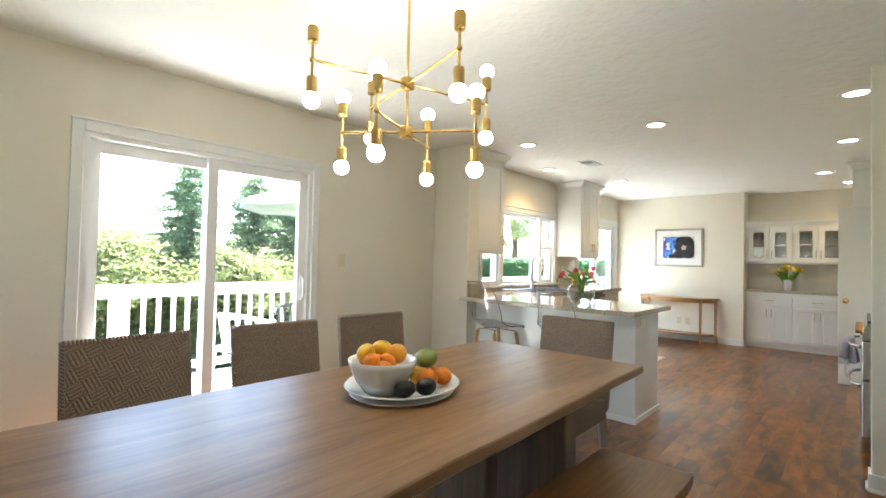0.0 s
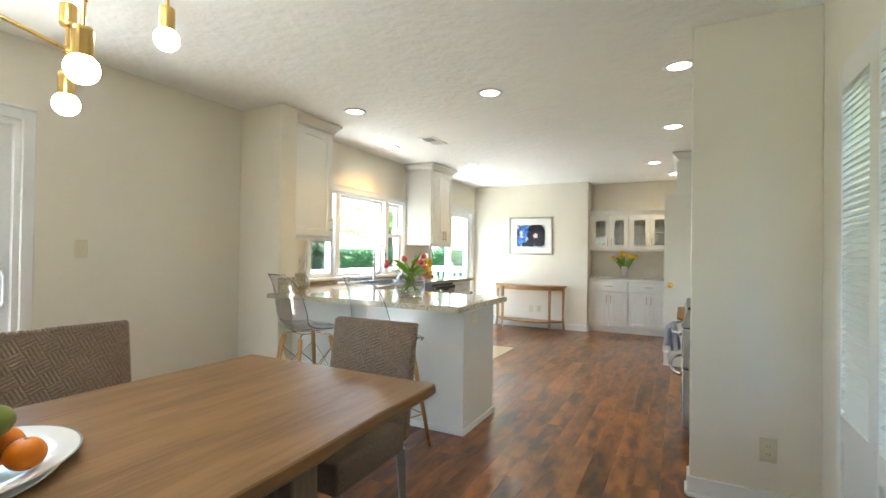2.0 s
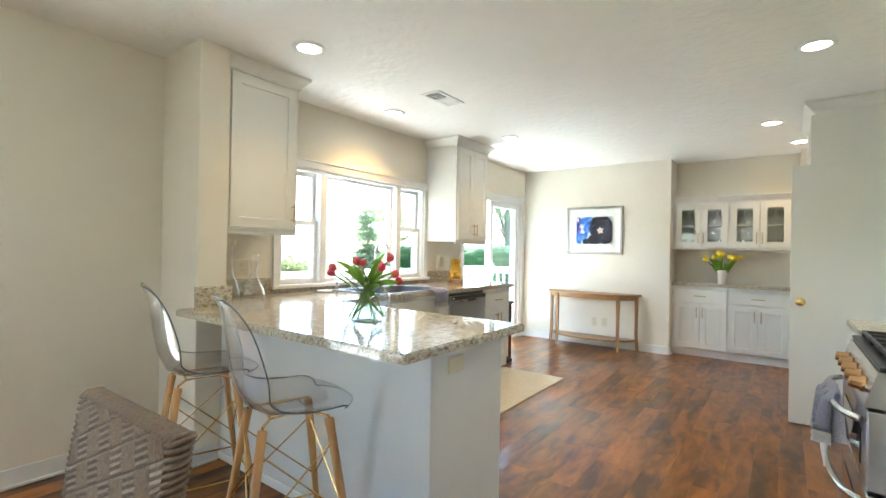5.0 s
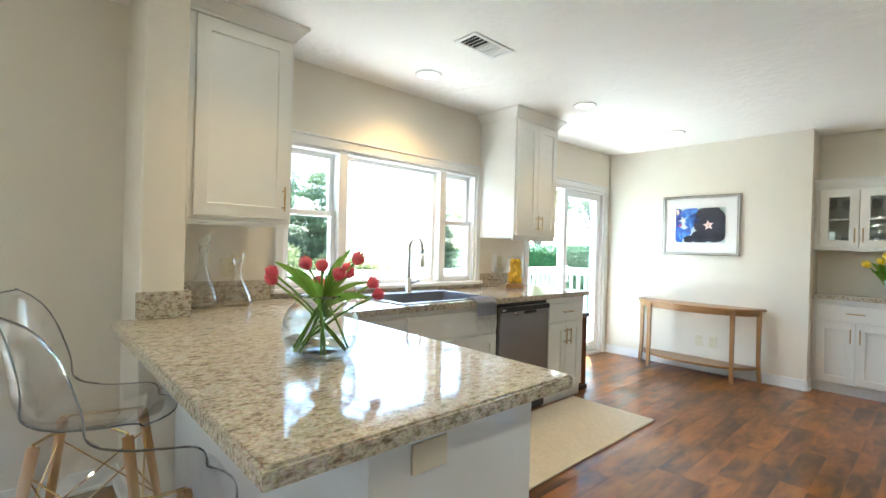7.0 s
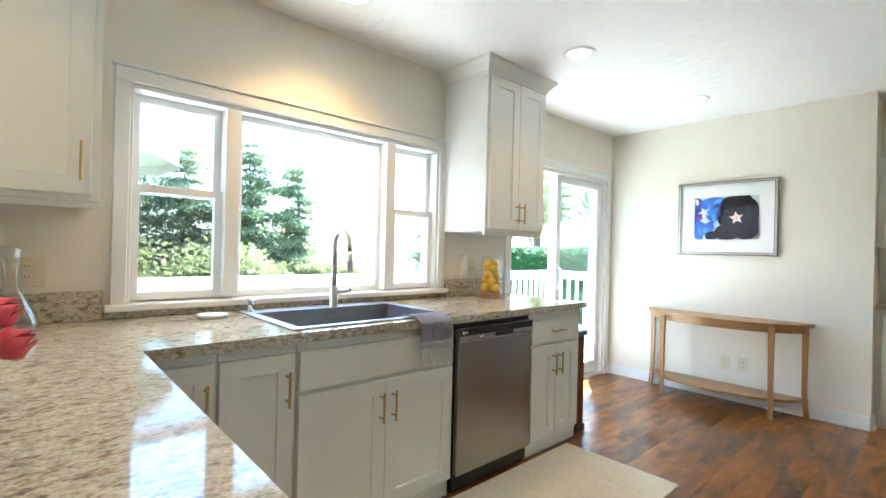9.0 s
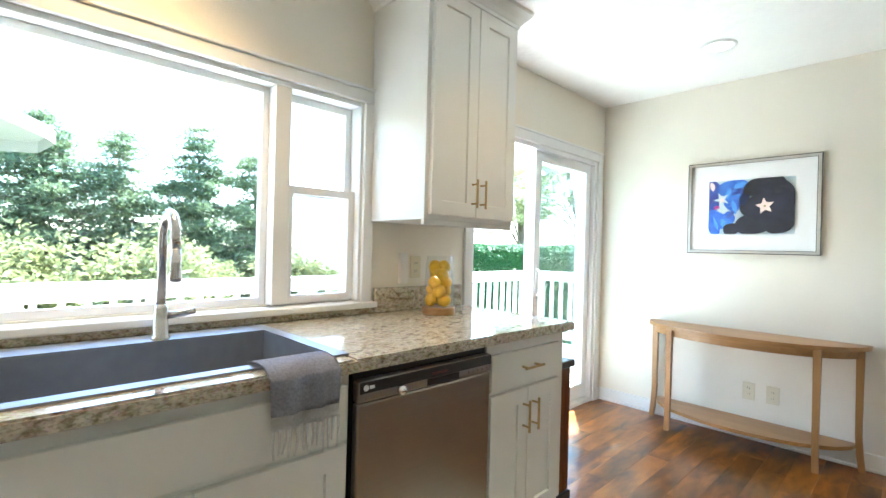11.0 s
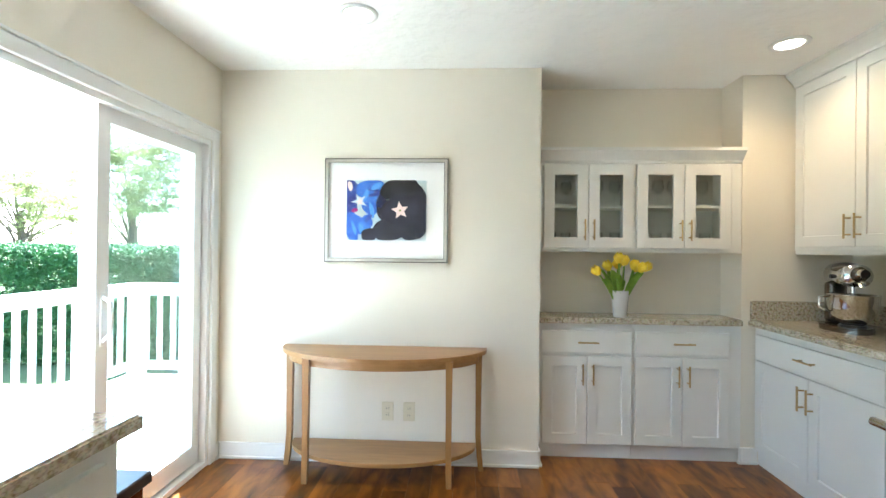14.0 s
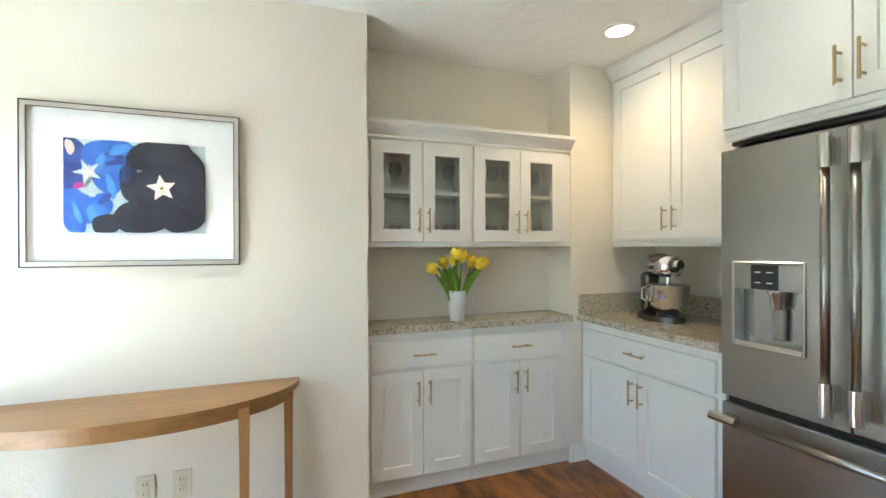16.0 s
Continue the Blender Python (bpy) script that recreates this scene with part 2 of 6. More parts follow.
CGLASS = thin_glass("blown_glass", (0.985, 0.996, 0.996), 0.06, 3.4, 0.95)
DECANTER = thin_glass("decanter_glass", (0.99, 0.995, 0.993), 0.10, 2.4, 0.95)
VGLASS = thin_glass("cloche_glass", (0.985, 0.99, 0.985), 0.05)
EDGE = mat("smoked_edge", (0.10, 0.11, 0.12), 0.2)
WATER = thin_glass("water", (0.90, 0.965, 0.96), 0.10)
BULB = glow("frosted_bulb", (1.0, 0.93, 0.80), 3.5)
LED = glow("downlight_lens", (1.0, 0.90, 0.74), 1.6)
WEAVE = mat("taupe_weave", (0.225, 0.162, 0.115), 0.75, color2=(0.30, 0.222, 0.162), scale=90, bump=0.3, bump_scale=300)
WEAVE_DARK = mat("dark_taupe_weave", (0.18, 0.132, 0.10), 0.9, color2=(0.235, 0.175, 0.133), scale=90, bump=0.3, bump_scale=300)
GREYLEG = mat("grey_leg", (0.36, 0.34, 0.33), 0.45, color2=(0.31, 0.29, 0.28), scale=12)
TOWEL = mat("grey_towel", (0.40, 0.41, 0.51), 0.95, color2=(0.58, 0.59, 0.68), scale=160, bump=0.5, bump_scale=260)
FRINGE = mat("white_cotton", (0.72, 0.71, 0.70), 0.95, color2=(0.62, 0.61, 0.60), scale=140, bump=0.4, bump_scale=220)
RUG = mat("cream_rug", (0.68, 0.62, 0.50), 0.95, color2=(0.60, 0.54, 0.43), scale=45, bump=0.7, bump_scale=160)
ORANGE = mat("orange_peel", (0.84, 0.26, 0.006), 0.42, color2=(0.78, 0.21, 0.004), scale=20, bump=0.15, bump_scale=180)
YELLOW = mat("lemon_peel", (0.84, 0.47, 0.008), 0.42, color2=(0.78, 0.44, 0.012), scale=20, bump=0.15, bump_scale=160)
GREENF = mat("green_skin", (0.16, 0.22, 0.035), 0.4, color2=(0.24, 0.26, 0.06), scale=14)
AVOCADO = mat("avocado_skin", (0.008, 0.010, 0.008), 0.45, color2=(0.016, 0.018, 0.013), scale=50, bump=0.4, bump_scale=120)
RED = mat("pink_tulip", (0.66, 0.045, 0.09), 0.5, color2=(0.78, 0.13, 0.14), scale=30)
YTULIP = mat("yellow_tulip", (0.85, 0.60, 0.02), 0.5, color2=(0.88, 0.68, 0.06), scale=30)
LEAF = leaf_material("tulip_leaf", (0.17, 0.33, 0.045), (0.29, 0.46, 0.08), 20)
DECK = mat("deck_boards", (0.78, 0.765, 0.73), 0.7, color2=(0.70, 0.685, 0.65), scale=5, stretch=(5, 0.6, 1), jitter=0.06)
RAILW = mat("white_rail_paint", (0.80, 0.80, 0.79), 0.5, color2=(0.76, 0.76, 0.75), scale=4)
GRASS = mat("grass", (0.06, 0.10, 0.025), 0.9, color2=(0.10, 0.14, 0.045), scale=0.8, bump=0.5, bump_scale=20)
PINE = leaf_material("pine_needles", (0.10, 0.155, 0.085), (0.23, 0.28, 0.14), 1.2)
BROAD = leaf_material("sunlit_leaves", (0.17, 0.19, 0.075), (0.31, 0.33, 0.15), 1.5)
HEDGE = mat("hedge_leaves", (0.045, 0.14, 0.035), 0.6, color2=(0.07, 0.20, 0.05), scale=3)
BARK = mat("bark", (0.10, 0.075, 0.055), 0.9, color2=(0.16, 0.125, 0.095), scale=12, bump=0.6, bump_scale=30)
PATIO = mat("patio_resin", (0.045, 0.045, 0.05), 0.5)
PATIOW = mat("patio_white", (0.75, 0.75, 0.73), 0.5)
CANVAS = mat("umbrella_canvas", (0.34, 0.35, 0.34), 0.85, color2=(0.30, 0.31, 0.30), scale=6)
SCREEN = thin_glass("insect_screen", (0.72, 0.73, 0.74), 0.0)
POTM = mat("galvanized_pot", (0.28, 0.32, 0.35), 0.5, 0.3)
SILVER = mat("silver_frame", (0.64, 0.61, 0.56), 0.30, 0.9, color2=(0.56, 0.53, 0.48), scale=8)
DARKF = mat("dark_frame_line", (0.05, 0.045, 0.04), 0.35)
MAT_BOARD = mat("white_mat_board", (0.90, 0.90, 0.89), 0.8)
SKYB = mat("print_sky_blue", (0.10, 0.33, 0.78), 0.6)
BLUE = mat("print_blue", (0.025, 0.09, 0.55), 0.6, color2=(0.07, 0.24, 0.72), scale=14)
INDIGO = mat("print_indigo", (0.02, 0.03, 0.22), 0.6, color2=(0.05, 0.10, 0.45), scale=18)
INK = mat("print_black", (0.012, 0.012, 0.022), 0.55, color2=(0.028, 0.028, 0.05), scale=9)
PALE = mat("print_pale", (0.62, 0.72, 0.72), 0.6, color2=(0.52, 0.66, 0.74), scale=10)
STARW = mat("print_star", (0.85, 0.74, 0.68), 0.6, color2=(0.82, 0.60, 0.55), scale=50)
COPPER = mat("copper_knob", (0.50, 0.30, 0.15), 0.22, 1.0)
DGLASS = mat("oven_glass", (0.01, 0.01, 0.012), 0.05)
CABIN = mat("cabinet_inside", (0.80, 0.79, 0.74), 0.5, color2=(0.785, 0.775, 0.725), scale=4)


# ---- building helpers ----
def part(name, bm, material, parent=None, label="", smooth=False, loc=None):
    me = bpy.data.meshes.new(name)
    bmesh.ops.recalc_face_normals(bm, faces=bm.faces)
    bm.to_mesh(me)
    bm.free()
    me.materials.append(material)
    if smooth:
        me.shade_smooth()
    ob = new(name, me)
    if parent is not None:
        ob.parent = parent
    if loc is not None:
        ob.location = loc
    if label:
        tagged(ob, label)
    return ob


def thing(name, m, label, category, group="", kind=""):
    e = new(name)
    e.empty_display_size = 0.1
    e.matrix_world = m
    return tagged(e, label, category, group, kind)


def box(bm, x0, y0, z0, x1, y1, z1, bevel=0.0, seg=1):
    g = bmesh.ops.create_cube(bm, size=1.0, matrix=Matrix.LocRotScale(((x0 + x1) / 2, (y0 + y1) / 2, (z0 + z1) / 2), None, (abs(x1 - x0), abs(y1 - y0), abs(z1 - z0))))
    if bevel:
        edges = list({e for v in g["verts"] for e in v.link_edges})
        bmesh.ops.bevel(bm, geom=edges, offset=bevel, segments=seg, affect="EDGES", profile=0.5)
    return bm


def B(*a, bevel=0.0, seg=1):
    return box(bmesh.new(), *a, bevel=bevel, seg=seg)


def rod(bm, p, q, r0, r1=None, n=12, caps=True):
    p, q = Vector(p), Vector(q)
    m = Matrix.Translation((p + q) / 2) @ (q - p).to_track_quat("Z", "Y").to_matrix().to_4x4()
    bmesh.ops.create_cone(bm, cap_ends=caps, segments=n, radius1=r0, radius2=r0 if r1 is None else r1, depth=(q - p).length, matrix=m)
    return bm


def R(p, q, r0, r1=None, n=12):
    return rod(bmesh.new(), p, q, r0, r1, n)


def lathe(bm, prof, n=24, at=(0, 0, 0)):
    """A turned shape from (radius, height) pairs, about the z axis."""
    rings = []
    for r, z in prof:
        rings.append([bm.verts.new((at[0] + r * math.cos(2 * math.pi * i / n), at[1] + r * math.sin(2 * math.pi * i / n), at[2] + z)) for i in range(n)])
    for a, b in zip(rings, rings[1:]):
        for i in range(n):
            bm.faces.new((a[i], a[(i + 1) % n], b[(i + 1) % n], b[i]))
    bmesh.ops.remove_doubles(bm, verts=bm.verts, dist=1e-5)
    return bm


def L(prof, n=24, at=(0, 0, 0)):
    return lathe(bmesh.new(), prof, n, at)


def tube(bm, pts, r, n=10):
    """A round tube along points."""
    pts = [Vector(p) for p in pts]
    rings = []
    up = Vector((0, 0, 1))
    for i, p in enumerate(pts):
        d = (pts[min(i + 1, len(pts) - 1)] - pts[max(i - 1, 0)]).normalized()
        side = d.cross(up)
        side = side.normalized() if side.length > 0.05 else d.cross(Vector((1, 0, 0))).normalized()
        o = side.cross(d).normalized()
        rr = r[i] if isinstance(r, (list, tuple)) else r
        rings.append([bm.verts.new(p + (side * math.cos(2 * math.pi * k / n) + o * math.sin(2 * math.pi * k / n)) * rr) for k in range(n)])
    for a, b in zip(rings, rings[1:]):
        best = min(range(n), key=lambda s: sum((a[k].co - b[(k + s) % n].co).length for k in range(0, n, 3)))
        for k in range(n):
            bm.faces.new((a[k], a[(k + 1) % n], b[(k + 1 + best) % n], b[(k + best) % n]))
    bm.faces.new(rings[0])
    bm.faces.new(rings[-1])
    return bm


def T(pts, r, n=10):
    return tube(bmesh.new(), pts, r, n)


def prism(bm, outline, z0, z1, bevel=0.0):
    a = [bm.verts.new((x, y, z0)) for x, y in outline]
    b = [bm.verts.new((x, y, z1)) for x, y in outline]
    bm.faces.new(a)
    top = bm.faces.new(b)
    k = len(a)
    for i in range(k):
        bm.faces.new((a[i], a[(i + 1) % k], b[(i + 1) % k], b[i]))
    if bevel:
        bmesh.ops.bevel(bm, geom=list(top.edges), offset=bevel, segments=2, affect="EDGES")
    return bm


def ball(bm, c, r, sub=2, squash=(1, 1, 1)):
    bmesh.ops.create_icosphere(bm, subdivisions=sub, radius=r, matrix=Matrix.Translation(c) @ Matrix.Diagonal((*squash, 1)))
    return bm


def ring(bm, a0, b0, a1, b1, wl, wr, wb, wt, d0, d1, to, panel=None):
    """A mitred frame in one piece, from depth d0 (face) to d1 (back); to() maps (a, b, depth). panel: depth of a field that fills it."""
    o = ((a0, b0), (a1, b0), (a1, b1), (a0, b1))
    i = ((a0 + wl, b0 + wb), (a1 - wr, b0 + wb), (a1 - wr, b1 - wt), (a0 + wl, b1 - wt))
    sg = 1 if d1 > d0 else -1
    ch = 0.0018 * sg
    e = 0.0018
    oc = ((a0 + e, b0 + e), (a1 - e, b0 + e), (a1 - e, b1 - e), (a0 + e, b1 - e))
    V = lambda pts, d: [bm.verts.new(to(a, b, d)) for a, b in pts]
    loops = [V(o, d1), V(o, d0 + ch), V(oc, d0), V(i, d0)]
    if panel is None:
        loops.append(V(i, d1))
        pairs = list(zip(loops, loops[1:] + loops[:1]))
    else:
        k = 0.003
        loops.append(V(((i[0][0] + k, i[0][1] + k), (i[1][0] - k, i[1][1] + k), (i[2][0] - k, i[2][1] - k), (i[3][0] + k, i[3][1] - k)), panel))
        pairs = list(zip(loops, loops[1:]))
        bm.faces.new(loops[-1])
        bm.faces.new(loops[0])
    for p, q in pairs:
        for n in range(4):
            bm.faces.new((p[n], p[(n + 1) % 4], q[(n + 1) % 4], q[n]))
    return bm


YZ = lambda a, b, d: (d, a, b)
XZ = lambda a, b, d: (a, d, b)


def structure(name, bm, material, label, category, smooth=False):
    return tagged(part(name, bm, material, smooth=smooth), label, category, kind="structure")

# ---- structure ----
XW, XR, YN, YS, H = -3.135, 0.82, 8.68, -1.6, 2.44
TH = 0.16


def wall_with_holes(name, axis, at, out, a0, a1, z0, z1, holes, material, label):
    """A wall whose inner face stands at `at`; holes are (from, to, bottom, top) along it."""
    bm = bmesh.new()
    lo, hi = min(at, at + out), max(at, at + out)

    def put(u0, u1, w0, w1):
        if u1 - u0 > 1e-4 and w1 - w0 > 1e-4:
            if axis == "x":
                box(bm, lo, u0, w0, hi, u1, w1)
            else:
                box(bm, u0, lo, w0, u1, hi, w1)
    cur = a0
    for h0, h1, hz0, hz1 in sorted(holes):
        put(cur, h0, z0, z1)
        put(h0, h1, z0, hz0)
        put(h0, h1, hz1, z1)
        cur = h1
    put(cur, a1, z0, z1)
    return structure(name, bm, material, label, "wall")


SL1, SL2 = (0.665, 2.185), (7.045, 8.565)
SLZ = 1.965
WIN = (4.505, 6.27, 0.955, 1.905)
wall_with_holes("wall_west", "x", XW, -TH, YS - TH, YN, 0, H, [(*SL1, 0.0, SLZ), (*SL2, 0.0, SLZ), WIN], WALL, "cream painted plaster wall with window and sliding doors")
wall_with_holes("wall_north", "y", YN, 0.55, XW - TH, -1.13, 0, H, [], WALL, "cream painted plaster wall behind the console table")
structure("wall_alcove_back", B(-1.13, 9.06, 0, 0.15, 9.23, H), WALL, "cream painted back wall of the cabinet alcove", "wall")
structure("wall_alcove_side", B(0.15, 8.825, 0, XR + TH, 9.23, H), WALL, "cream painted wall beside the cabinet alcove", "wall")
wall_with_holes("wall_east", "x", XR, TH, YS - TH, 8.825, 0, H, [(5.93, 6.72, 0.0, 1.97), (2.58, 3.40, 0.0, 2.03)], WALL, "cream painted plaster wall with a doorway")
# Window unseen and added here: lets in sky light to fill the dining side.
wall_with_holes("wall_south", "y", YS, -TH, XW, XR, 0, H, [(-2.9, -2.2, 0.9, 2.0)], WALL, "cream painted plaster wall with an added window for fill light")
w2 = tagged(thing("window_2", pose(-2.9, YS, 0.9), "added white framed window that lets in fill daylight", "window"), kind="structure")
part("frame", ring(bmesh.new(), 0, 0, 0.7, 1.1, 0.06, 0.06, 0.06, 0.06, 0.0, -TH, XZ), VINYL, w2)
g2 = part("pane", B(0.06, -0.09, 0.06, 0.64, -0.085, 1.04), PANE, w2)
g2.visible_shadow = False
structure("wall_partition", B(0.277, 3.70, 0, XR, 3.82, H, bevel=0.006, seg=2), WALL, "cream painted wall stub beside the range", "wall")
structure("wall_column", B(XW, 3.66, 0, -2.66, 3.835, H, bevel=0.006, seg=2), WALL, "cream painted wall stub at the peninsula", "wall")
structure("closet_back", B(XR + TH + 0.6, 2.3, 0, XR + TH + 0.68, 7.0, H), WALL, "plain wall of the closet behind the doors", "wall")
structure("ceiling", B(XW - TH, YS - TH, H, XR + TH + 0.7, 9.23, H + 0.12), CEIL, "white textured plaster ceiling", "ceiling")
# Overhang out of view, added to keep direct sun to the sills and counters.
structure("roof_eave", B(-3.82, YS - TH, 2.58, XW - TH, 9.6, 2.70), TRIM, "unseen white slab added above the wall to hold back direct sun", "roof")
structure("wall_subfloor", B(XW - TH, YS - TH, -0.30, XR + TH + 0.7, 9.23, -0.014), GREYW, "wooden subfloor under the planks", "floor")

# baseboards
base_spec = [
    ("x", XW, 1, 2.30, 3.66), ("x", XW, 1, YS, 0.55), ("x", XW, 1, 8.625, YN), ("y", YN, -1, XW + 0.014, -1.13), ("x", -1.13, 1, 8.68, 8.80),
    ("y", 3.66, -1, XW + 0.014, -2.66), ("x", -2.66, 1, 3.646, 3.79), ("y", 3.70, -1, 0.263, XR), ("x", 0.277, -1, 3.70, 3.82), ("x", XR, -1, YS, 2.55), ("x", XR, -1, 3.43, 3.686),
    ("x", 0.15, -1, 8.80, 8.825), ("y", 8.825, -1, 0.136, 0.245), ("y", YS, 1, XW + 0.014, XR - 0.014)]
for i, (ax, at, s, a, b) in enumerate(base_spec):
    bm = bmesh.new()
    for t0, t1, z0, z1 in ((0, 0.013, 0, 0.1), (0.013, 0.024, 0, 0.018)):
        if ax == "x":
            box(bm, at + s * t0, a, z0, at + s * t1, b, z1, bevel=0.003)
        else:
            box(bm, a, at + s * t0, z0, b, at + s * t1, z1, bevel=0.003)
    structure("baseboard", bm, TRIM, "white painted wooden baseboard with shoe moulding", "baseboard")


# sliding glass doors
def sliding_door(name, y0, y1, label, is_open):
    """The fixed leaf stands in the northern half; an open leaf is pushed in front of it."""
    e = thing(name, pose(XW, y0, 0), label, "sliding door", kind="structure")
    w, h = y1 - y0, SLZ
    bm = bmesh.new()
    c = 0.062
    for a in ((0, -c, 0, 0.018, 0, h + c), (0, w, 0, 0.018, w + c, h + c), (0, 0, h, 0.018, w, h + c)):
        box(bm, *a, bevel=0.004)
    box(bm, 0, -c - 0.004, h + c, 0.026, w + c + 0.004, h + c + 0.014, bevel=0.003)
    part("casing", bm, TRIM, e)
    bm = bmesh.new()
    ring(bm, 0, 0, w, h, 0.03, 0.03, 0.03, 0.03, 0.0, -TH, YZ)
    for x in (-0.060, -0.108):
        box(bm, x - 0.004, 0.03, 0.03, x + 0.004, w - 0.03, 0.042)
    part("frame", bm, VINYL, e)
    mid = w * 0.49
    south, north = (0.03, mid + 0.035), (mid - 0.035, w - 0.03)
    if is_open:
        leaves = (("fixed_leaf", *north, -0.125), ("sliding_leaf", north[0] - 0.012, north[1] - 0.012, -0.075))
    else:
        leaves = (("fixed_leaf", *south, -0.125), ("sliding_leaf", *north, -0.075))
    for nm, a, b, x in leaves:
        bm = bmesh.new()
        s = 0.07
        ring(bm, a, 0.044, b, h - 0.03, s, s, 0.11, s, x + 0.042, x, YZ)
        leaf_ = part(nm, bm, VINYL, e)
        g = part("pane", B(x + 0.018, a + s, 0.154, x + 0.024, b - s, h - 0.03 - s), TPANE if is_open else PANE, leaf_)
        g.visible_shadow = False
        if nm == "sliding_leaf":
            bm = bmesh.new()
            yy = a + 0.035 if is_open else b - 0.035
            tube(bm, [(x + 0.042, yy, 0.90), (x + 0.08, yy, 0.93), (x + 0.085, yy, 1.0), (x + 0.08, yy, 1.07), (x + 0.042, yy, 1.10)], 0.009)
            box(bm, x + 0.042, yy - 0.016, 0.88, x + 0.05, yy + 0.016, 1.12, bevel=0.003)
            part("handle", bm, VINYL, leaf_, "white moulded pull handle")
    return e


sliding_door("door_1", *SL1, "white vinyl sliding glass door to the deck, closed", False)
sliding_door("door_2", *SL2, "white vinyl sliding glass door by the counter, standing open", True)

# kitchen window: a fixed light between two sash windows
y0, y1, z0, z1 = WIN
win = thing("window_1", pose(XW, y0, z0), "white triple kitchen window above the sink", "window", kind="structure")
w, h = y1 - y0, z1 - z0
bm = bmesh.new()
c = 0.058
for a in ((0, -c, 0, 0.018, 0, h), (0, w, 0, 0.018, w + c, h), (0, -c, h, 0.02, w + c, h + c)):
    box(bm, *a, bevel=0.004)
box(bm, 0, -c - 0.01, h + c, 0.03, w + c + 0.01, h + c + 0.013, bevel=0.003)
part("casing", bm, TRIM, win)
part("sill", B(-0.06, -c - 0.02, -0.025, 0.045, w + c + 0.02, 0.004, bevel=0.006, seg=2), TRIM, win)
m1, m2 = 0.425, w - 0.395
bm = bmesh.new()
for a in ((-TH, 0, 0, -0.0, 0.014, h), (-TH, w - 0.014, 0, 0, w, h), (-TH, 0.014, h - 0.022, 0, w - 0.014, h), (-TH, 0.014, 0, -0.0605, w - 0.014, 0.0118), (-TH, m1 - 0.035, 0.012, 0, m1 + 0.035, h - 0.022), (-TH, m2 - 0.035, 0.012, 0, m2 + 0.035, h - 0.022)):
    box(bm, *a, bevel=0.003)
part("frame", bm, TRIM, win)


def sash(nm, a, b, lo, hi, x, s=0.034):
    bm = bmesh.new()
    ring(bm, a, lo, b, hi, s, s, s, s, x + 0.035, x, YZ)
    f = part(nm, bm, VINYL, win)
    g = part("pane", B(x + 0.014, a + s, lo + s, x + 0.019, b - s, hi - s), PANE, f)
    g.visible_shadow = False
    if nm == "lower_sash":
        g = part("insect_screen", B(x - 0.052, a + 0.012, lo + 0.012, x - 0.051, b - 0.012, hi - 0.012), SCREEN, win, "fine grey insect screen")
        g.visible_shadow = False


for a, b in ((0.014, m1 - 0.035), (m2 + 0.035, w - 0.014)):
    sash("upper_sash", a, b, 0.485, h - 0.022, -0.115)
    sash("lower_sash", a, b, 0.012, 0.525, -0.075)
sash("fixed_sash", m1 + 0.035, m2 - 0.035, 0.012, h - 0.022, -0.10, 0.028)


# ---- cabinets ----
def pull(bm, c, along, length=0.13, out=-0.034, r=0.0052):
    """A bar pull on two posts, its face towards -y."""
    c = Vector(c)
    d = Vector((1, 0, 0)) if along == "x" else Vector((0, 0, 1))
    rod(bm, c - d * length / 2 + Vector((0, out, 0)), c + d * length / 2 + Vector((0, out, 0)), r, n=10)
    for s in (-0.34, 0.34):
        rod(bm, c + d * length * s, c + d * length * s + Vector((0, out, 0)), r * 0.85, n=8)
    return bm


def shaker(nm, x0, z0, x1, z1, parent, handle=None, rail=0.062, y=0.0, pane=False):
    """A framed door or drawer front, 20 mm thick, its back at y."""
    bm = bmesh.new()
    f = y - 0.02
    if nm == "drawer":
        box(bm, x0, f, z0, x1, y, z1, bevel=0.002)
    else:
        ring(bm, x0, z0, x1, z1, rail, rail, rail, rail, f, y, XZ, None if pane else f + 0.009)
    d = part(nm, bm, CAB, parent)
    if pane:
        g = part("pane", B(x0 + rail, f + 0.008, z0 + rail, x1 - rail, f + 0.012, z1 - rail), PANE, d)
        g.visible_shadow = False
    if handle:
        hx, hz, al = handle
        part("handle", pull(bmesh.new(), (hx, f, hz), al), PULL, d, "brushed gold bar pull", smooth=False)
    return d


def crown(bm, x0, x1, y0, y1, z, left=True, right=True):
    """A stepped cornice round the top of a wall cabinet; y0 is its front."""
    prev = None
    for dz, o1 in ((0.0, 0.004), (0.0, 0.010), (0.014, 0.012), (0.020, 0.018), (0.036, 0.030), (0.052, 0.046), (0.064, 0.056), (0.068, 0.062), (0.0875, 0.062)):
        a, b, f = x0 - (o1 if left else 0), x1 + (o1 if right else 0), y0 - o1
        lev = [bm.verts.new(p) for p in ((a, f, z + dz), (b, f, z + dz), (b, y1, z + dz), (a, y1, z + dz))]
        if prev:
            for i in range(4):
                bm.faces.new((prev[i], prev[(i + 1) % 4], lev[(i + 1) % 4], lev[i]))
        else:
            bm.faces.new(lev)
        prev = lev
    bm.faces.new(prev)
    return bm


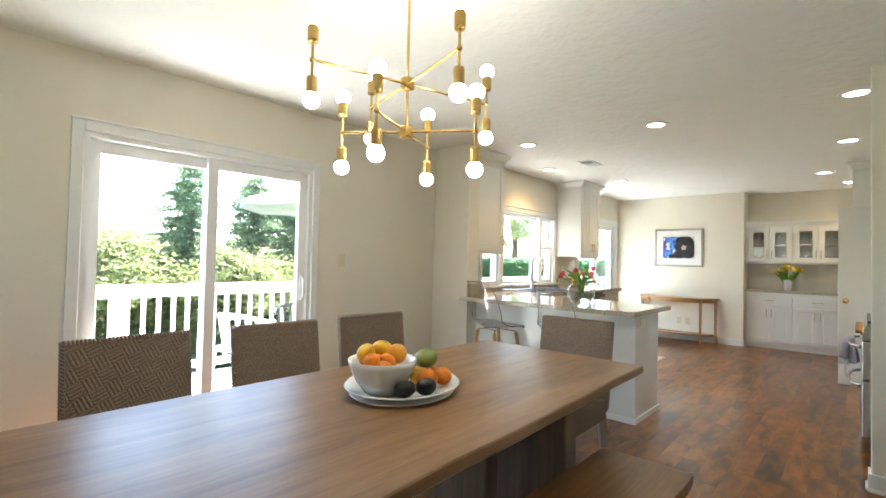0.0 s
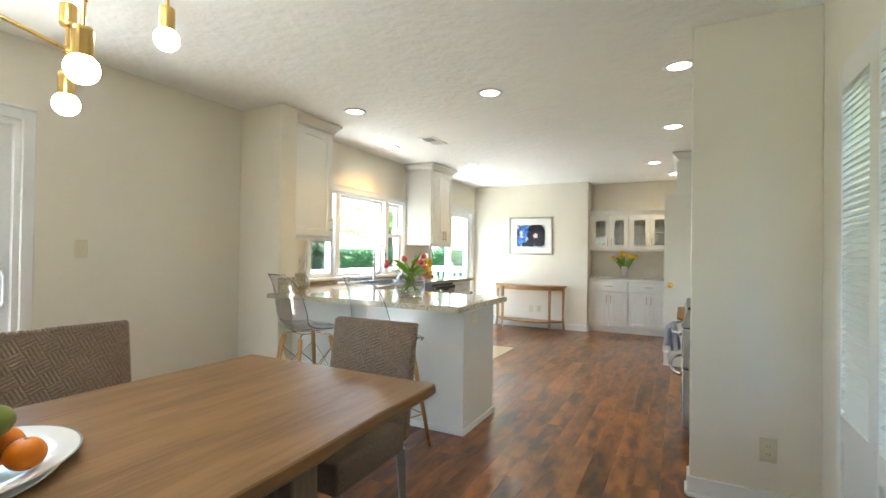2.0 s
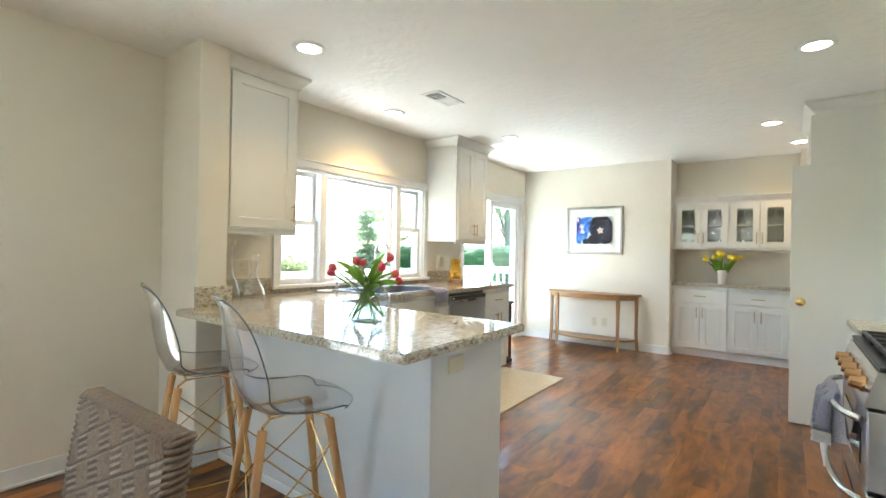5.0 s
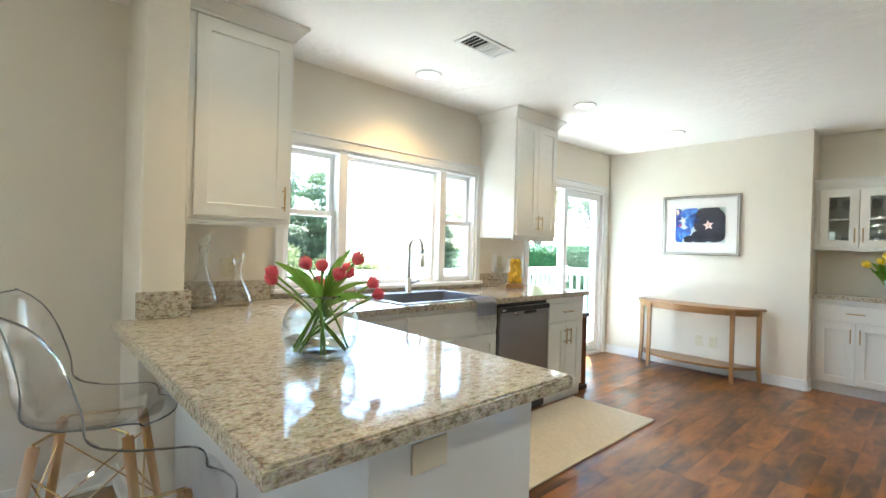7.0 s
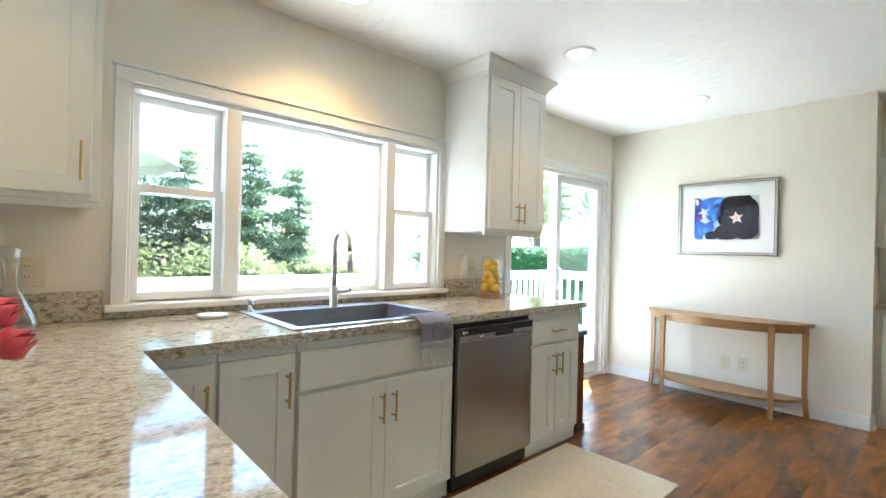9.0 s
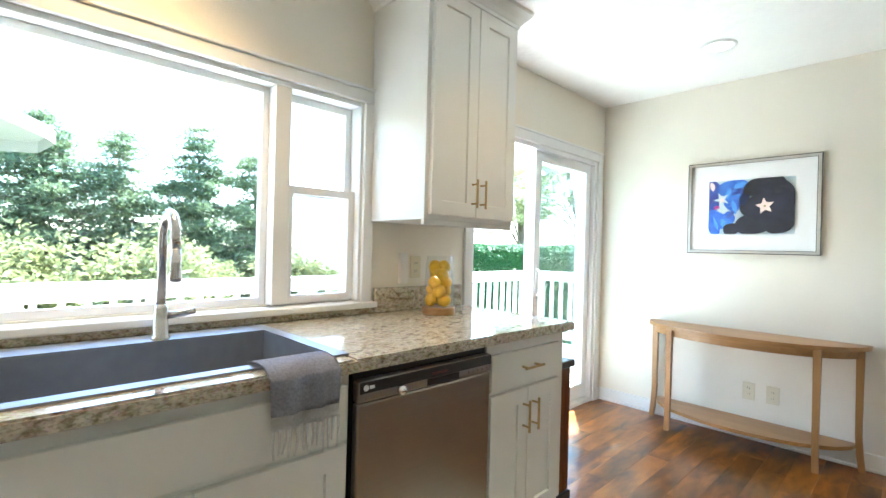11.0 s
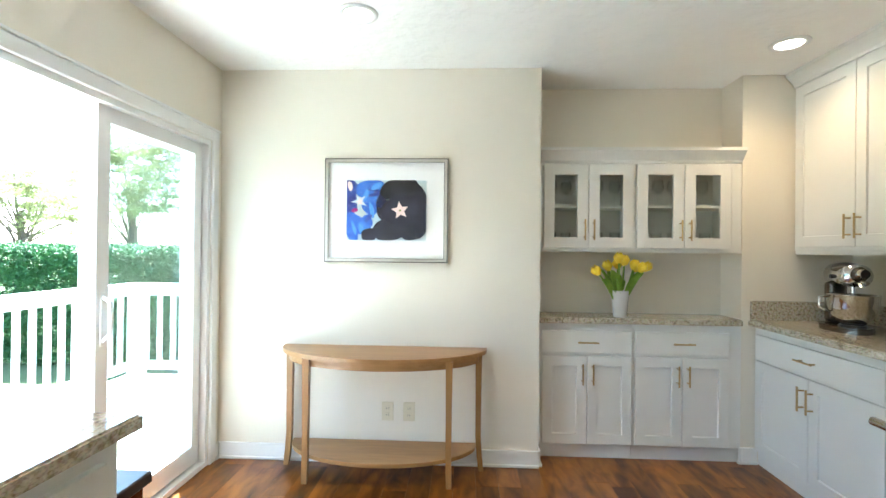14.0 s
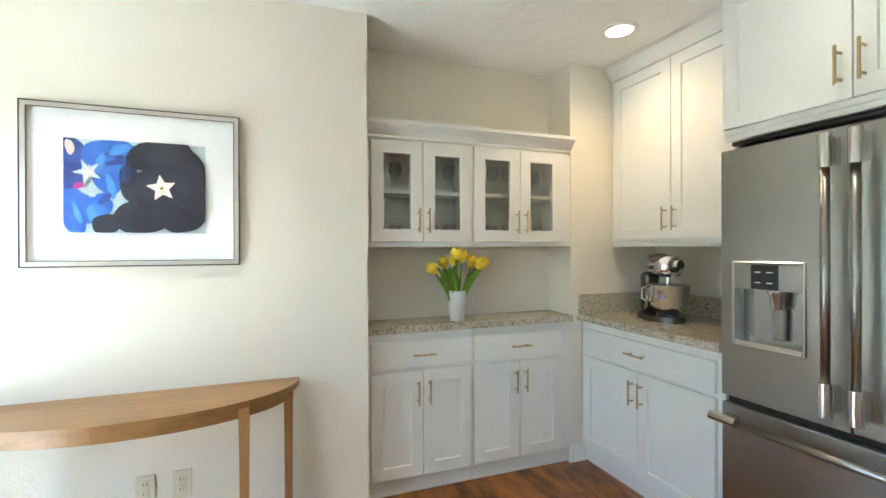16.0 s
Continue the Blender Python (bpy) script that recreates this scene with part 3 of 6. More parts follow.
def base_cabinet(m, w, d, units, label, group, toe=0.09, top=0.862, body_top=None):
    """units: (x0, x1, kind); the face stands at y = 0, the body goes back to y = d."""
    e = thing("base_cabinet", m, label, "cabinet", group)
    bm = B(0, 0.0, toe, w, d, body_top or top, bevel=0.001)
    part("body", bm, CAB, e)
    if body_top:
        part("front_rail", B(0, 0.0, body_top + 0.0005, w, 0.018, top), CAB, e)
    part("toe_kick", B(0.0, 0.02, 0, w, d, toe - 0.001), CAB, e)
    for x0, x1, k in units:
        mid = (x0 + x1) / 2
        if k == "drawer_doors":
            shaker("drawer", x0, 0.675, x1, 0.815, e, (mid, 0.745, "x"))
            shaker("door", x0, 0.10, mid - 0.002, 0.655, e, (mid - 0.032, 0.545, "z"))
            shaker("door", mid + 0.002, 0.10, x1, 0.655, e, (mid + 0.032, 0.545, "z"))
        elif k == "false_doors":
            shaker("drawer", x0, 0.675, x1, 0.825, e)
            shaker("door", x0, 0.10, mid - 0.002, 0.655, e, (mid - 0.032, 0.545, "z"))
            shaker("door", mid + 0.002, 0.10, x1, 0.655, e, (mid + 0.032, 0.545, "z"))
        elif k == "door_r":
            shaker("door", x0, 0.10, x1, 0.825, e, (x1 - 0.032, 0.70, "z"))
        elif k == "drawers":
            for a, b in ((0.675, 0.815), (0.39, 0.655), (0.10, 0.37)):
                shaker("drawer", x0, a, x1, b, e, (mid, (a + b) / 2, "x"))
    return e


KG = "white shaker kitchen cabinets"
# window run, its faces towards +x; local x runs along +y
XF = -2.425
base_cabinet(pose(XF, 4.37, 0, 0, 0, 90), 0.30, 0.70, [(0.12, 0.288, "door_r")], "white shaker corner base cabinet with gold pull", KG)
base_cabinet(pose(XF, 4.672, 0, 0, 0, 90), 0.275, 0.70, [(0.0, 0.262, "door_r")], "white shaker base cabinet with one door", KG)
base_cabinet(pose(XF, 4.949, 0, 0, 0, 90), 0.815, 0.70, [(0.006, 0.80, "false_doors")], "white shaker sink base cabinet with two doors", KG, body_top=0.66)
base_cabinet(pose(XF, 6.378, 0, 0, 0, 90), 0.545, 0.70, [(0.012, 0.49, "drawer_doors")], "white shaker base cabinet at the end of the counter", KG)
# alcove run
base_cabinet(pose(-1.128, 8.82, 0), 0.605, 0.235, [(0.038, 0.598, "drawer_doors")], "white shaker base cabinet in the alcove", KG)
base_cabinet(pose(-0.521, 8.82, 0), 0.668, 0.235, [(0.012, 0.587, "drawer_doors")], "white shaker base cabinet in the alcove", KG)
# east run, faces towards -x; local x runs along -y
base_cabinet(pose(0.235, 8.822, 0, 0, 0, -90), 0.955, 0.58, [(0.03, 0.915, "drawer_doors")], "white shaker base cabinet beside the refrigerator", KG)
base_cabinet(pose(0.335, 4.40, 0, 0, 0, -90), 0.575, 0.48, [(0.012, 0.56, "drawer_doors")], "white shaker base cabinet beside the range", KG)
base_cabinet(pose(0.335, 5.90, 0, 0, 0, -90), 0.71, 0.48, [(0.012, 0.698, "drawers")], "white shaker drawer cabinet beside the range", KG)

# peninsula
pen = thing("peninsula", pose(-1.075, 3.81, 0), "white painted peninsula base with glossy panels", "peninsula", KG)
part("body", B(-1.585, 0, 0, 0, 0.55, 0.862, bevel=0.002), PANEL, pen)
part("corner_filler", B(-1.583, 0.553, 0, -1.36, 0.559, 0.862), PANEL, pen)
bm = bmesh.new()
box(bm, -1.585, -0.012, 0, 0.012, -0.0005, 0.045, bevel=0.003)
box(bm, 0.0005, -0.0005, 0, 0.012, 0.56, 0.045, bevel=0.003)
part("shoe_moulding", bm, TRIM, pen)
ot = part("outlet", B(0.0005, 0.11, 0.745, 0.007, 0.215, 0.815, bevel=0.002), IVORY, pen, "ivory outlet plate under the slab")

# granite
def slab(name, outline, z0, z1, label):
    return tagged(part(name, prism(bmesh.new(), outline, z0, z1, 0.006), GRANITE), label, "countertop")


SX0, SX1, SY0, SY1 = -3.06, -2.46, 4.955, 5.765
slab("worktop", [(-2.68, 3.56), (-0.995, 3.56), (-0.995, 4.44), (-2.385, 4.44), (-2.385, SY0), (-3.13, SY0), (-3.13, 3.842), (-2.64, 3.842), (-2.64, 3.642), (-2.68, 3.642)], 0.863, 0.9, "polished speckled beige granite peninsula countertop")
slab("worktop", [(-2.385, SY0 + 0.0005), (-2.385, SY1), (SX1, SY1), (SX1, SY0 + 0.0005)], 0.863, 0.9, "polished granite strip in front of the sink")
slab("worktop", [(SX0, SY0 + 0.0005), (SX0, SY1), (-3.13, SY1), (-3.13, SY0 + 0.0005)], 0.863, 0.9, "polished granite strip behind the sink")
slab("worktop", [(-2.385, SY1 + 0.0005), (-2.385, 6.955), (-3.13, 6.955), (-3.13, SY1 + 0.0005)], 0.863, 0.9, "polished speckled beige granite countertop over the dishwasher")
slab("worktop", [(-1.126, 8.785), (0.128, 8.785), (0.146, 8.80), (0.146, 9.056), (-1.126, 9.056)], 0.863, 0.9, "polished granite countertop in the alcove")
slab("worktop", [(0.19, 7.865), (0.19, 8.82), (0.815, 8.82), (0.815, 7.865)], 0.863, 0.9, "polished granite countertop under the stand mixer")
slab("worktop", [(0.31, 3.824), (0.31, 4.402), (0.815, 4.402), (0.815, 3.824)], 0.863, 0.9, "polished granite countertop beside the range")
slab("worktop", [(0.31, 5.186), (0.31, 5.905), (0.815, 5.905), (0.815, 5.186)], 0.863, 0.9, "polished granite countertop beside the range")


def backsplash(*a):
    tagged(part("backsplash", B(*a, bevel=0.003), GRANITE), "speckled granite upstand behind the counter", "backsplash", "granite upstands")


ZB = 1.02
backsplash(-3.133, 3.862, 0.9005, -3.113, 4.425, ZB)
backsplash(-3.133, 4.427, 0.9005, -3.115, 6.345, 0.929)
backsplash(-3.133, 6.347, 0.9005, -3.113, 6.955, ZB)
backsplash(-3.133, 3.838, 0.9005, -2.66, 3.86, ZB)
backsplash(-2.658, 3.645, 0.9005, -2.638, 3.860, ZB)
backsplash(0.20, 8.803, 0.9005, 0.797, 8.823, 1.02)
backsplash(0.798, 7.867, 0.9005, 0.818, 8.823, 1.02)


# wall cabinets
def wall_cabinet(m, w, d, z0, z1, doors, label, left=True, right=True, cz=None):
    e = thing("wall_cabinet", m, label, "cabinet", KG)
    part("body", B(0, 0, z0, w, d, z1, bevel=0.001), CAB, e)
    for x0, x1, hx in doors:
        shaker("door", x0, z0 + 0.022, x1, z1 - 0.012, e, (hx, z0 + 0.13, "z"))
    part("cornice", crown(bmesh.new(), 0, w, 0, d, z1 + 0.0005 if cz is None else cz, left, right), CAB, e)
    part("light_rail", B(0.002, 0.004, z0 - 0.022, w - 0.002, 0.022, z0 - 0.0005), CAB, e)
    return e


wall_cabinet(pose(-2.735, 3.838, 0, 0, 0, 90), 0.53, 0.395, 1.355, 2.351, [(0.04, 0.505, 0.475)], "white shaker wall cabinet beside the window", left=False)
wall_cabinet(pose(-2.735, 6.315, 0, 0, 0, 90), 0.60, 0.395, 1.345, 2.351, [(0.022, 0.302, 0.275), (0.306, 0.585, 0.333)], "white shaker double wall cabinet between window and sliding door")
wall_cabinet(pose(0.47, 8.822, 0, 0, 0, -90), 0.955, 0.345, 1.335, 2.351, [(0.03, 0.468, 0.438), (0.472, 0.92, 0.504)], "white shaker double wall cabinet above the mixer", left=False, right=False)
wall_cabinet(pose(0.19, 7.842, 0, 0, 0, -90), 0.925, 0.625, 1.765, 2.351, [(0.012, 0.46, 0.43), (0.464, 0.913, 0.496)], "white shaker wall cabinet above the refrigerator", left=True, right=True)
tagged(part("side_panel", B(0.21, 6.893, 0, 0.815, 6.912, 2.351), CAB), "white painted panel beside the refrigerator", "panel")

# glazed alcove cabinet
g = thing("glazed_cabinet", pose(-1.128, 8.82, 0), "white wall cabinet with four glass doors and glassware", "cabinet", KG)
bm = bmesh.new()
gz0, gz1, gd, gw = 1.33, 1.884, 0.236, 1.272
for q in ((0, 0, gz0, 0.035, gd, gz1), (gw - 0.06, 0, gz0, gw, gd, gz1), (0.035, 0, gz0, gw - 0.06, gd, gz0 + 0.02), (0.035, 0, gz1 - 0.02, gw - 0.06, gd, gz1), (0.596, 0, gz0 + 0.02, 0.63, gd, gz1 - 0.02)):
    box(bm, *q)
part("body", bm, CAB, g)
part("back_panel", B(0.035, gd - 0.012, gz0 + 0.02, gw - 0.06, gd - 0.002, gz1 - 0.02), CABIN, g)
for a, b in ((0.035, 0.596), (0.63, gw - 0.06)):
    part("shelf", B(a, 0.02, 1.60, b, gd - 0.012, 1.618), CAB, g)
for x0, x1, hx in ((0.04, 0.318, 0.292), (0.322, 0.600, 0.348), (0.622, 0.912, 0.886), (0.916, 1.20, 0.942)):
    shaker("door", x0, gz0 + 0.012, x1, gz1 - 0.012, g, (hx, gz0 + 0.125, "z"), rail=0.066, pane=True)
part("cornice", crown(bmesh.new(), 0, gw, 0, gd, gz1 + 0.0005, False, False), CAB, g)
part("bottom_rail", B(0, -0.008, gz0 - 0.014, gw, gd, gz0 - 0.0005), CAB, g)

# ---- ceiling fittings ----
def downlight(x, y, power=LAMP_POWER, tint=LAMP_COLOR, spread=105):
    e = thing("downlight", pose(x, y, H), "round white recessed ceiling downlight, lit", "ceiling light", "recessed downlights")
    part("trim_ring", L([(0.066, -0.004), (0.070, -0.010), (0.092, -0.007), (0.096, -0.0005), (0.066, -0.0005)], 28), WHITEP, e, smooth=True)
    part("lens", L([(0.0, -0.005), (0.066, -0.005), (0.066, -0.001)], 28), LED, e)
    lamp = bpy.data.lights.new("downlight_lamp", "SPOT")
    lamp.energy, lamp.color, lamp.spot_size, lamp.spot_blend, lamp.shadow_soft_size = power, tint, radians(spread), 0.9, 0.05
    lo = new("downlight_lamp", lamp)
    lo.parent = e
    lo.location = (0, 0, -0.03)


for x, y in ((0.21, 4.21), (0.15, 5.70), (-2.11, 8.01)):
    downlight(x, y)
for x, y in ((-1.05, 4.155), (-2.26, 4.095), (-2.30, 6.65)):
    downlight(x, y, 1.7, (1.0, 0.68, 0.34))
downlight(-2.72, 5.33, 4.5, (1.0, 0.60, 0.24), 136)
downlight(-0.09, 7.42, 0.6, (1.0, 0.86, 0.64), 100)
downlight(0.13, 8.38, 1.9, (1.0, 0.66, 0.34), 145)
v = thing("ceiling_vent", pose(-2.135, 5.26, H), "white louvred ceiling air vent", "vent")
bm = bmesh.new()
for q in ((-0.085, -0.17, -0.010, -0.06, 0.17, -0.0005), (0.06, -0.17, -0.010, 0.085, 0.17, -0.0005), (-0.06, -0.17, -0.010, 0.06, -0.145, -0.0005), (-0.06, 0.145, -0.010, 0.06, 0.17, -0.0005)):
    box(bm, *q, bevel=0.002)
part("frame", bm, WHITEP, v)
# Dark plate on the closed ceiling, standing for shade in the vent's open half.
part("duct", B(-0.06, -0.145, -0.003, 0.06, -0.02, -0.0008), IRON, v, "dark plate that stands for shade inside the open vent")
part("damper", B(-0.06, -0.0195, -0.004, 0.06, 0.145, -0.0008), WHITEP, v)
slat_mesh = None
for i in range(9):
    if slat_mesh is None:
        s = part("slat", B(-0.06, -0.011, -0.0015, 0.06, 0.011, 0.0015), WHITEP, v)
        slat_mesh = s.data
    else:
        s = new("slat", slat_mesh)
        s.parent = v
    s.matrix_basis = pose(0, -0.125 + 0.03125 * i, -0.009, 38 if i < 4 else 6, 0, 0)

# ---- appliances ----
dw = thing("dishwasher", pose(-2.395, 5.772, 0, 0, 0, 90), "stainless steel dishwasher with black control strip, closed", "dishwasher")
DW = 0.6
part("tub", B(0.004, 0.03, 0.02, DW - 0.004, 0.60, 0.858), BLACK, dw)
part("door", B(0.006, 0.0, 0.10, DW - 0.006, 0.03, 0.765, bevel=0.006, seg=2), STEEL, dw)
bm = B(0.006, -0.004, 0.768, DW - 0.006, 0.03, 0.832, bevel=0.006, seg=2)
cp = part("control_panel", bm, STEEL, dw)
part("black_strip", B(0.008, -0.007, 0.795, DW - 0.008, -0.0042, 0.829, bevel=0.001), BLACK, cp)
part("emblem", R((0.028, -0.0095, 0.812), (0.028, -0.0072, 0.812), 0.009, n=16), WHITEP, cp)
part("badge_bar", B(0.041, -0.0085, 0.807, 0.058, -0.0072, 0.817), WHITEP, cp)
part("display", B(0.29, -0.0085, 0.806, 0.36, -0.0072, 0.812), mat("red_display", (0.10, 0.02, 0.02), 0.3), cp)
part("dial", L([(0.0, 0.02), (0.013, 0.018), (0.015, 0.0)], 20), NICKEL, cp, smooth=True).matrix_basis = pose(0.16, -0.0045, 0.782, 90, 0, 0)
part("pocket_handle", B(0.27, -0.0065, 0.772, 0.42, -0.0043, 0.794, bevel=0.001), BLACK, cp)
for i in range(5):
    part("button", R((0.47 + i * 0.024, -0.0065, 0.783), (0.47 + i * 0.024, -0.0042, 0.783), 0.004, n=10), NICKEL, cp)
part("kick_plate", B(0.01, 0.05, 0.005, DW - 0.01, 0.08, 0.098), BLACK, dw)

# refrigerator, its face towards -x
fr = thing("refrigerator", pose(0.17, 7.838, 0, 0, 0, -90), "stainless french-door refrigerator with water dispenser, closed", "refrigerator")
FW = 0.908
part("body", B(0.004, 0.075, 0.02, FW - 0.004, 0.64, 1.72), mat("dark_steel_case", (0.10, 0.10, 0.10), 0.4, 0.6), fr)
dl = bmesh.new()
dx0, dx1, dz0, dz1 = 0.055, 0.315, 0.925, 1.245
ring(dl, 0, 0.705, FW / 2 - 0.003, 1.70, dx0, FW / 2 - 0.003 - dx1, dz0 - 0.705, 1.70 - dz1, 0.0, 0.07, XZ)
ld = part("left_door", dl, STEEL, fr)
rd = part("right_door", B(FW / 2 + 0.003, 0, 0.705, FW, 0.07, 1.70, bevel=0.006, seg=2), STEEL, fr)
fz = part("freezer_drawer", B(0, 0, 0.06, FW, 0.07, 0.675, bevel=0.006, seg=2), STEEL, fr)
part("gasket", B(0.01, 0.03, 0.676, FW - 0.01, 0.074, 0.704), BLACK, fr)
part("hinge_cover", B(0.02, 0.03, 1.72, FW - 0.02, 0.3, 1.738, bevel=0.006), BLACK, fr)
part("base_grille", B(0.02, 0.05, 0.0, FW - 0.02, 0.10, 0.055), BLACK, fr)
for x in (FW / 2 - 0.040, FW / 2 + 0.044):
    d = ld if x < FW / 2 else rd
    bm = rod(bmesh.new(), (x, -0.062, 0.76), (x, -0.062, 1.615), 0.0135, n=20)
    hd = part("handle", bm, STEEL, d, "round steel bar handle", smooth=True)
    for z in (0.765, 1.575):
        bm = B(x - 0.014, -0.05, z, x + 0.014, 0.0, z + 0.09, bevel=0.004)
        rod(bm, (x, -0.062, z - 0.01), (x, -0.062, z + 0.10), 0.020, n=20)
        part("bracket", bm, NICKEL, hd)
hz = part("handle", R((0.03, -0.062, 0.625), (FW - 0.03, -0.062, 0.625), 0.0135, n=20), STEEL, fz, "round steel bar handle", smooth=True)
for x in (0.0, FW - 0.11):
    bm = rod(bmesh.new(), (x, -0.062, 0.625), (x + 0.11, -0.062, 0.625), 0.019, n=20)
    box(bm, x + 0.03, -0.05, 0.612, x + 0.08, 0.0, 0.638, bevel=0.004)
    part("bracket", bm, NICKEL, hz)
ds = part("dispenser", B(dx0, 0.055, dz0, dx1, 0.069, dz1), mat("dispenser_cavity", (0.42, 0.42, 0.41), 0.22, 0.9), ld, "recessed water and ice dispenser")
bm = bmesh.new()
for q in ((dx0 - 0.008, -0.006, dz0 - 0.008, dx0 + 0.004, 0.03, dz1 + 0.008), (dx1 - 0.004, -0.006, dz0 - 0.008, dx1 + 0.008, 0.03, dz1 + 0.008), (dx0 + 0.004, -0.006, dz1 - 0.004, dx1 - 0.004, 0.03, dz1 + 0.008), (dx0 + 0.004, -0.006, dz0 - 0.008, dx1 - 0.004, 0.03, dz0 + 0.004)):
    box(bm, *q, bevel=0.003)
part("surround", bm, NICKEL, ds)
part("top_panel", B(dx0 + 0.005, -0.004, dz1 - 0.10, dx1 - 0.005, 0.05, dz1 - 0.005), STEEL, ds)
part("touch_panel", B(dx0 + 0.075, -0.008, dz1 - 0.098, dx0 + 0.175, -0.0042, dz1 - 0.006), BLACK, ds)
for i in range(2):
    for j in range(2):
        part("icon", B(dx0 + 0.09 + 0.045 * i, -0.009, dz1 - 0.075 + 0.04 * j, dx0 + 0.112 + 0.045 * i, -0.0082, dz1 - 0.071 + 0.04 * j), WHITEP, ds)
part("spout", L([(0.016, 0.0), (0.02, 0.01), (0.024, 0.05), (0.03, 0.055), (0.03, 0.07)], 16, (dx0 + 0.155, 0.02, dz1 - 0.17)), NICKEL, ds, smooth=True)
part("paddle", B(dx0 + 0.125, 0.03, dz0 + 0.03, dx0 + 0.175, 0.05, dz1 - 0.17, bevel=0.006), STEEL, ds)
part("drip_tray", B(dx0 + 0.006, 0.0, dz0 + 0.004, dx1 - 0.006, 0.055, dz0 + 0.014), NICKEL, ds)

# range, its face towards -x
rg = thing("range", pose(0.240, 5.180, 0, 0, 0, -90), "stainless gas range with copper knobs and black grates", "range")
RW = 0.77
part("body", B(0.004, 0.06, 0.09, RW - 0.004, 0.57, 0.885), BLACK, rg)
od = part("upper_oven_door", B(0.0, 0.0, 0.497, RW, 0.05, 0.757, bevel=0.006, seg=2), RSTEEL, rg)
part("oven_window", B(0.13, -0.004, 0.54, RW - 0.13, -0.0004, 0.66, bevel=0.001), DGLASS, od)
dr = part("lower_oven_door", B(0.0, 0.0, 0.10, RW, 0.05, 0.485, bevel=0.006, seg=2), RSTEEL, rg)
part("oven_window", B(0.13, -0.004, 0.17, RW - 0.13, -0.0004, 0.37, bevel=0.001), DGLASS, dr)
part("plinth", B(0.02, 0.04, 0.0, RW - 0.02, 0.1, 0.089), BLACK, rg)


def bow_handle(z, parent, sag=0.05):
    pts = [(0.05 + (RW - 0.1) * i / 12, -0.012 - sag * math.sin(math.pi * i / 12) ** 0.5, z) for i in range(13)]
    part("handle", T(pts, 0.012, 12), NICKEL, parent, "curved steel handle", smooth=True)


bow_handle(0.715, od, 0.065)
bow_handle(0.447, dr, 0.065)
bm = bmesh.new()
prof = [(0.012, 0.768), (0.08, 0.768), (0.08, 0.884), (0.045, 0.884)]
a = [bm.verts.new((0.0, y - 0.02, z)) for y, z in prof]
b = [bm.verts.new((RW, y - 0.02, z)) for y, z in prof]
bm.faces.new(a), bm.faces.new(b)
for i in range(4):
    bm.faces.new((a[i], a[(i + 1) % 4], b[(i + 1) % 4], b[i]))
cpn = part("control_panel", bm, RSTEEL, rg)
for i in range(5):
    x = 0.13 + i * 0.128
    bm = L([(0.0, 0.042), (0.019, 0.040), (0.021, 0.012), (0.026, 0.010), (0.028, 0.0)], 20)
    k = part("knob", bm, COPPER, cpn, "copper coloured burner knob", smooth=True)
    k.matrix_basis = pose(x, 0.006, 0.815, 82, 0, 0)
part("cooktop", B(0.0, 0.03, 0.8855, RW, 0.57, 0.902, bevel=0.004), BLACK, rg)
for i in range(3):
    x0 = 0.03 + i * 0.24
    bm = bmesh.new()
    for q in ((x0, 0.06, x0 + 0.014, 0.54), (x0 + 0.216, 0.06, x0 + 0.23, 0.54), (x0 + 0.014, 0.06, x0 + 0.216, 0.074), (x0 + 0.014, 0.526, x0 + 0.216, 0.54), (x0 + 0.014, 0.295, x0 + 0.216, 0.307), (x0 + 0.108, 0.074, x0 + 0.122, 0.295), (x0 + 0.108, 0.307, x0 + 0.122, 0.526)):
        box(bm, q[0], q[1], 0.916, q[2], q[3], 0.93, bevel=0.002)
    for px in (x0, x0 + 0.216):
        for py in (0.06, 0.526):
            box(bm, px, py, 0.9022, px + 0.014, py + 0.014, 0.916)
    part("grate", bm, IRON, rg)
    for py in (0.19, 0.44):
        part("burner", L([(0.0, 0.914), (0.03, 0.912), (0.036, 0.9022)], 16, (x0 + 0.115, py, 0)), IRON, rg)


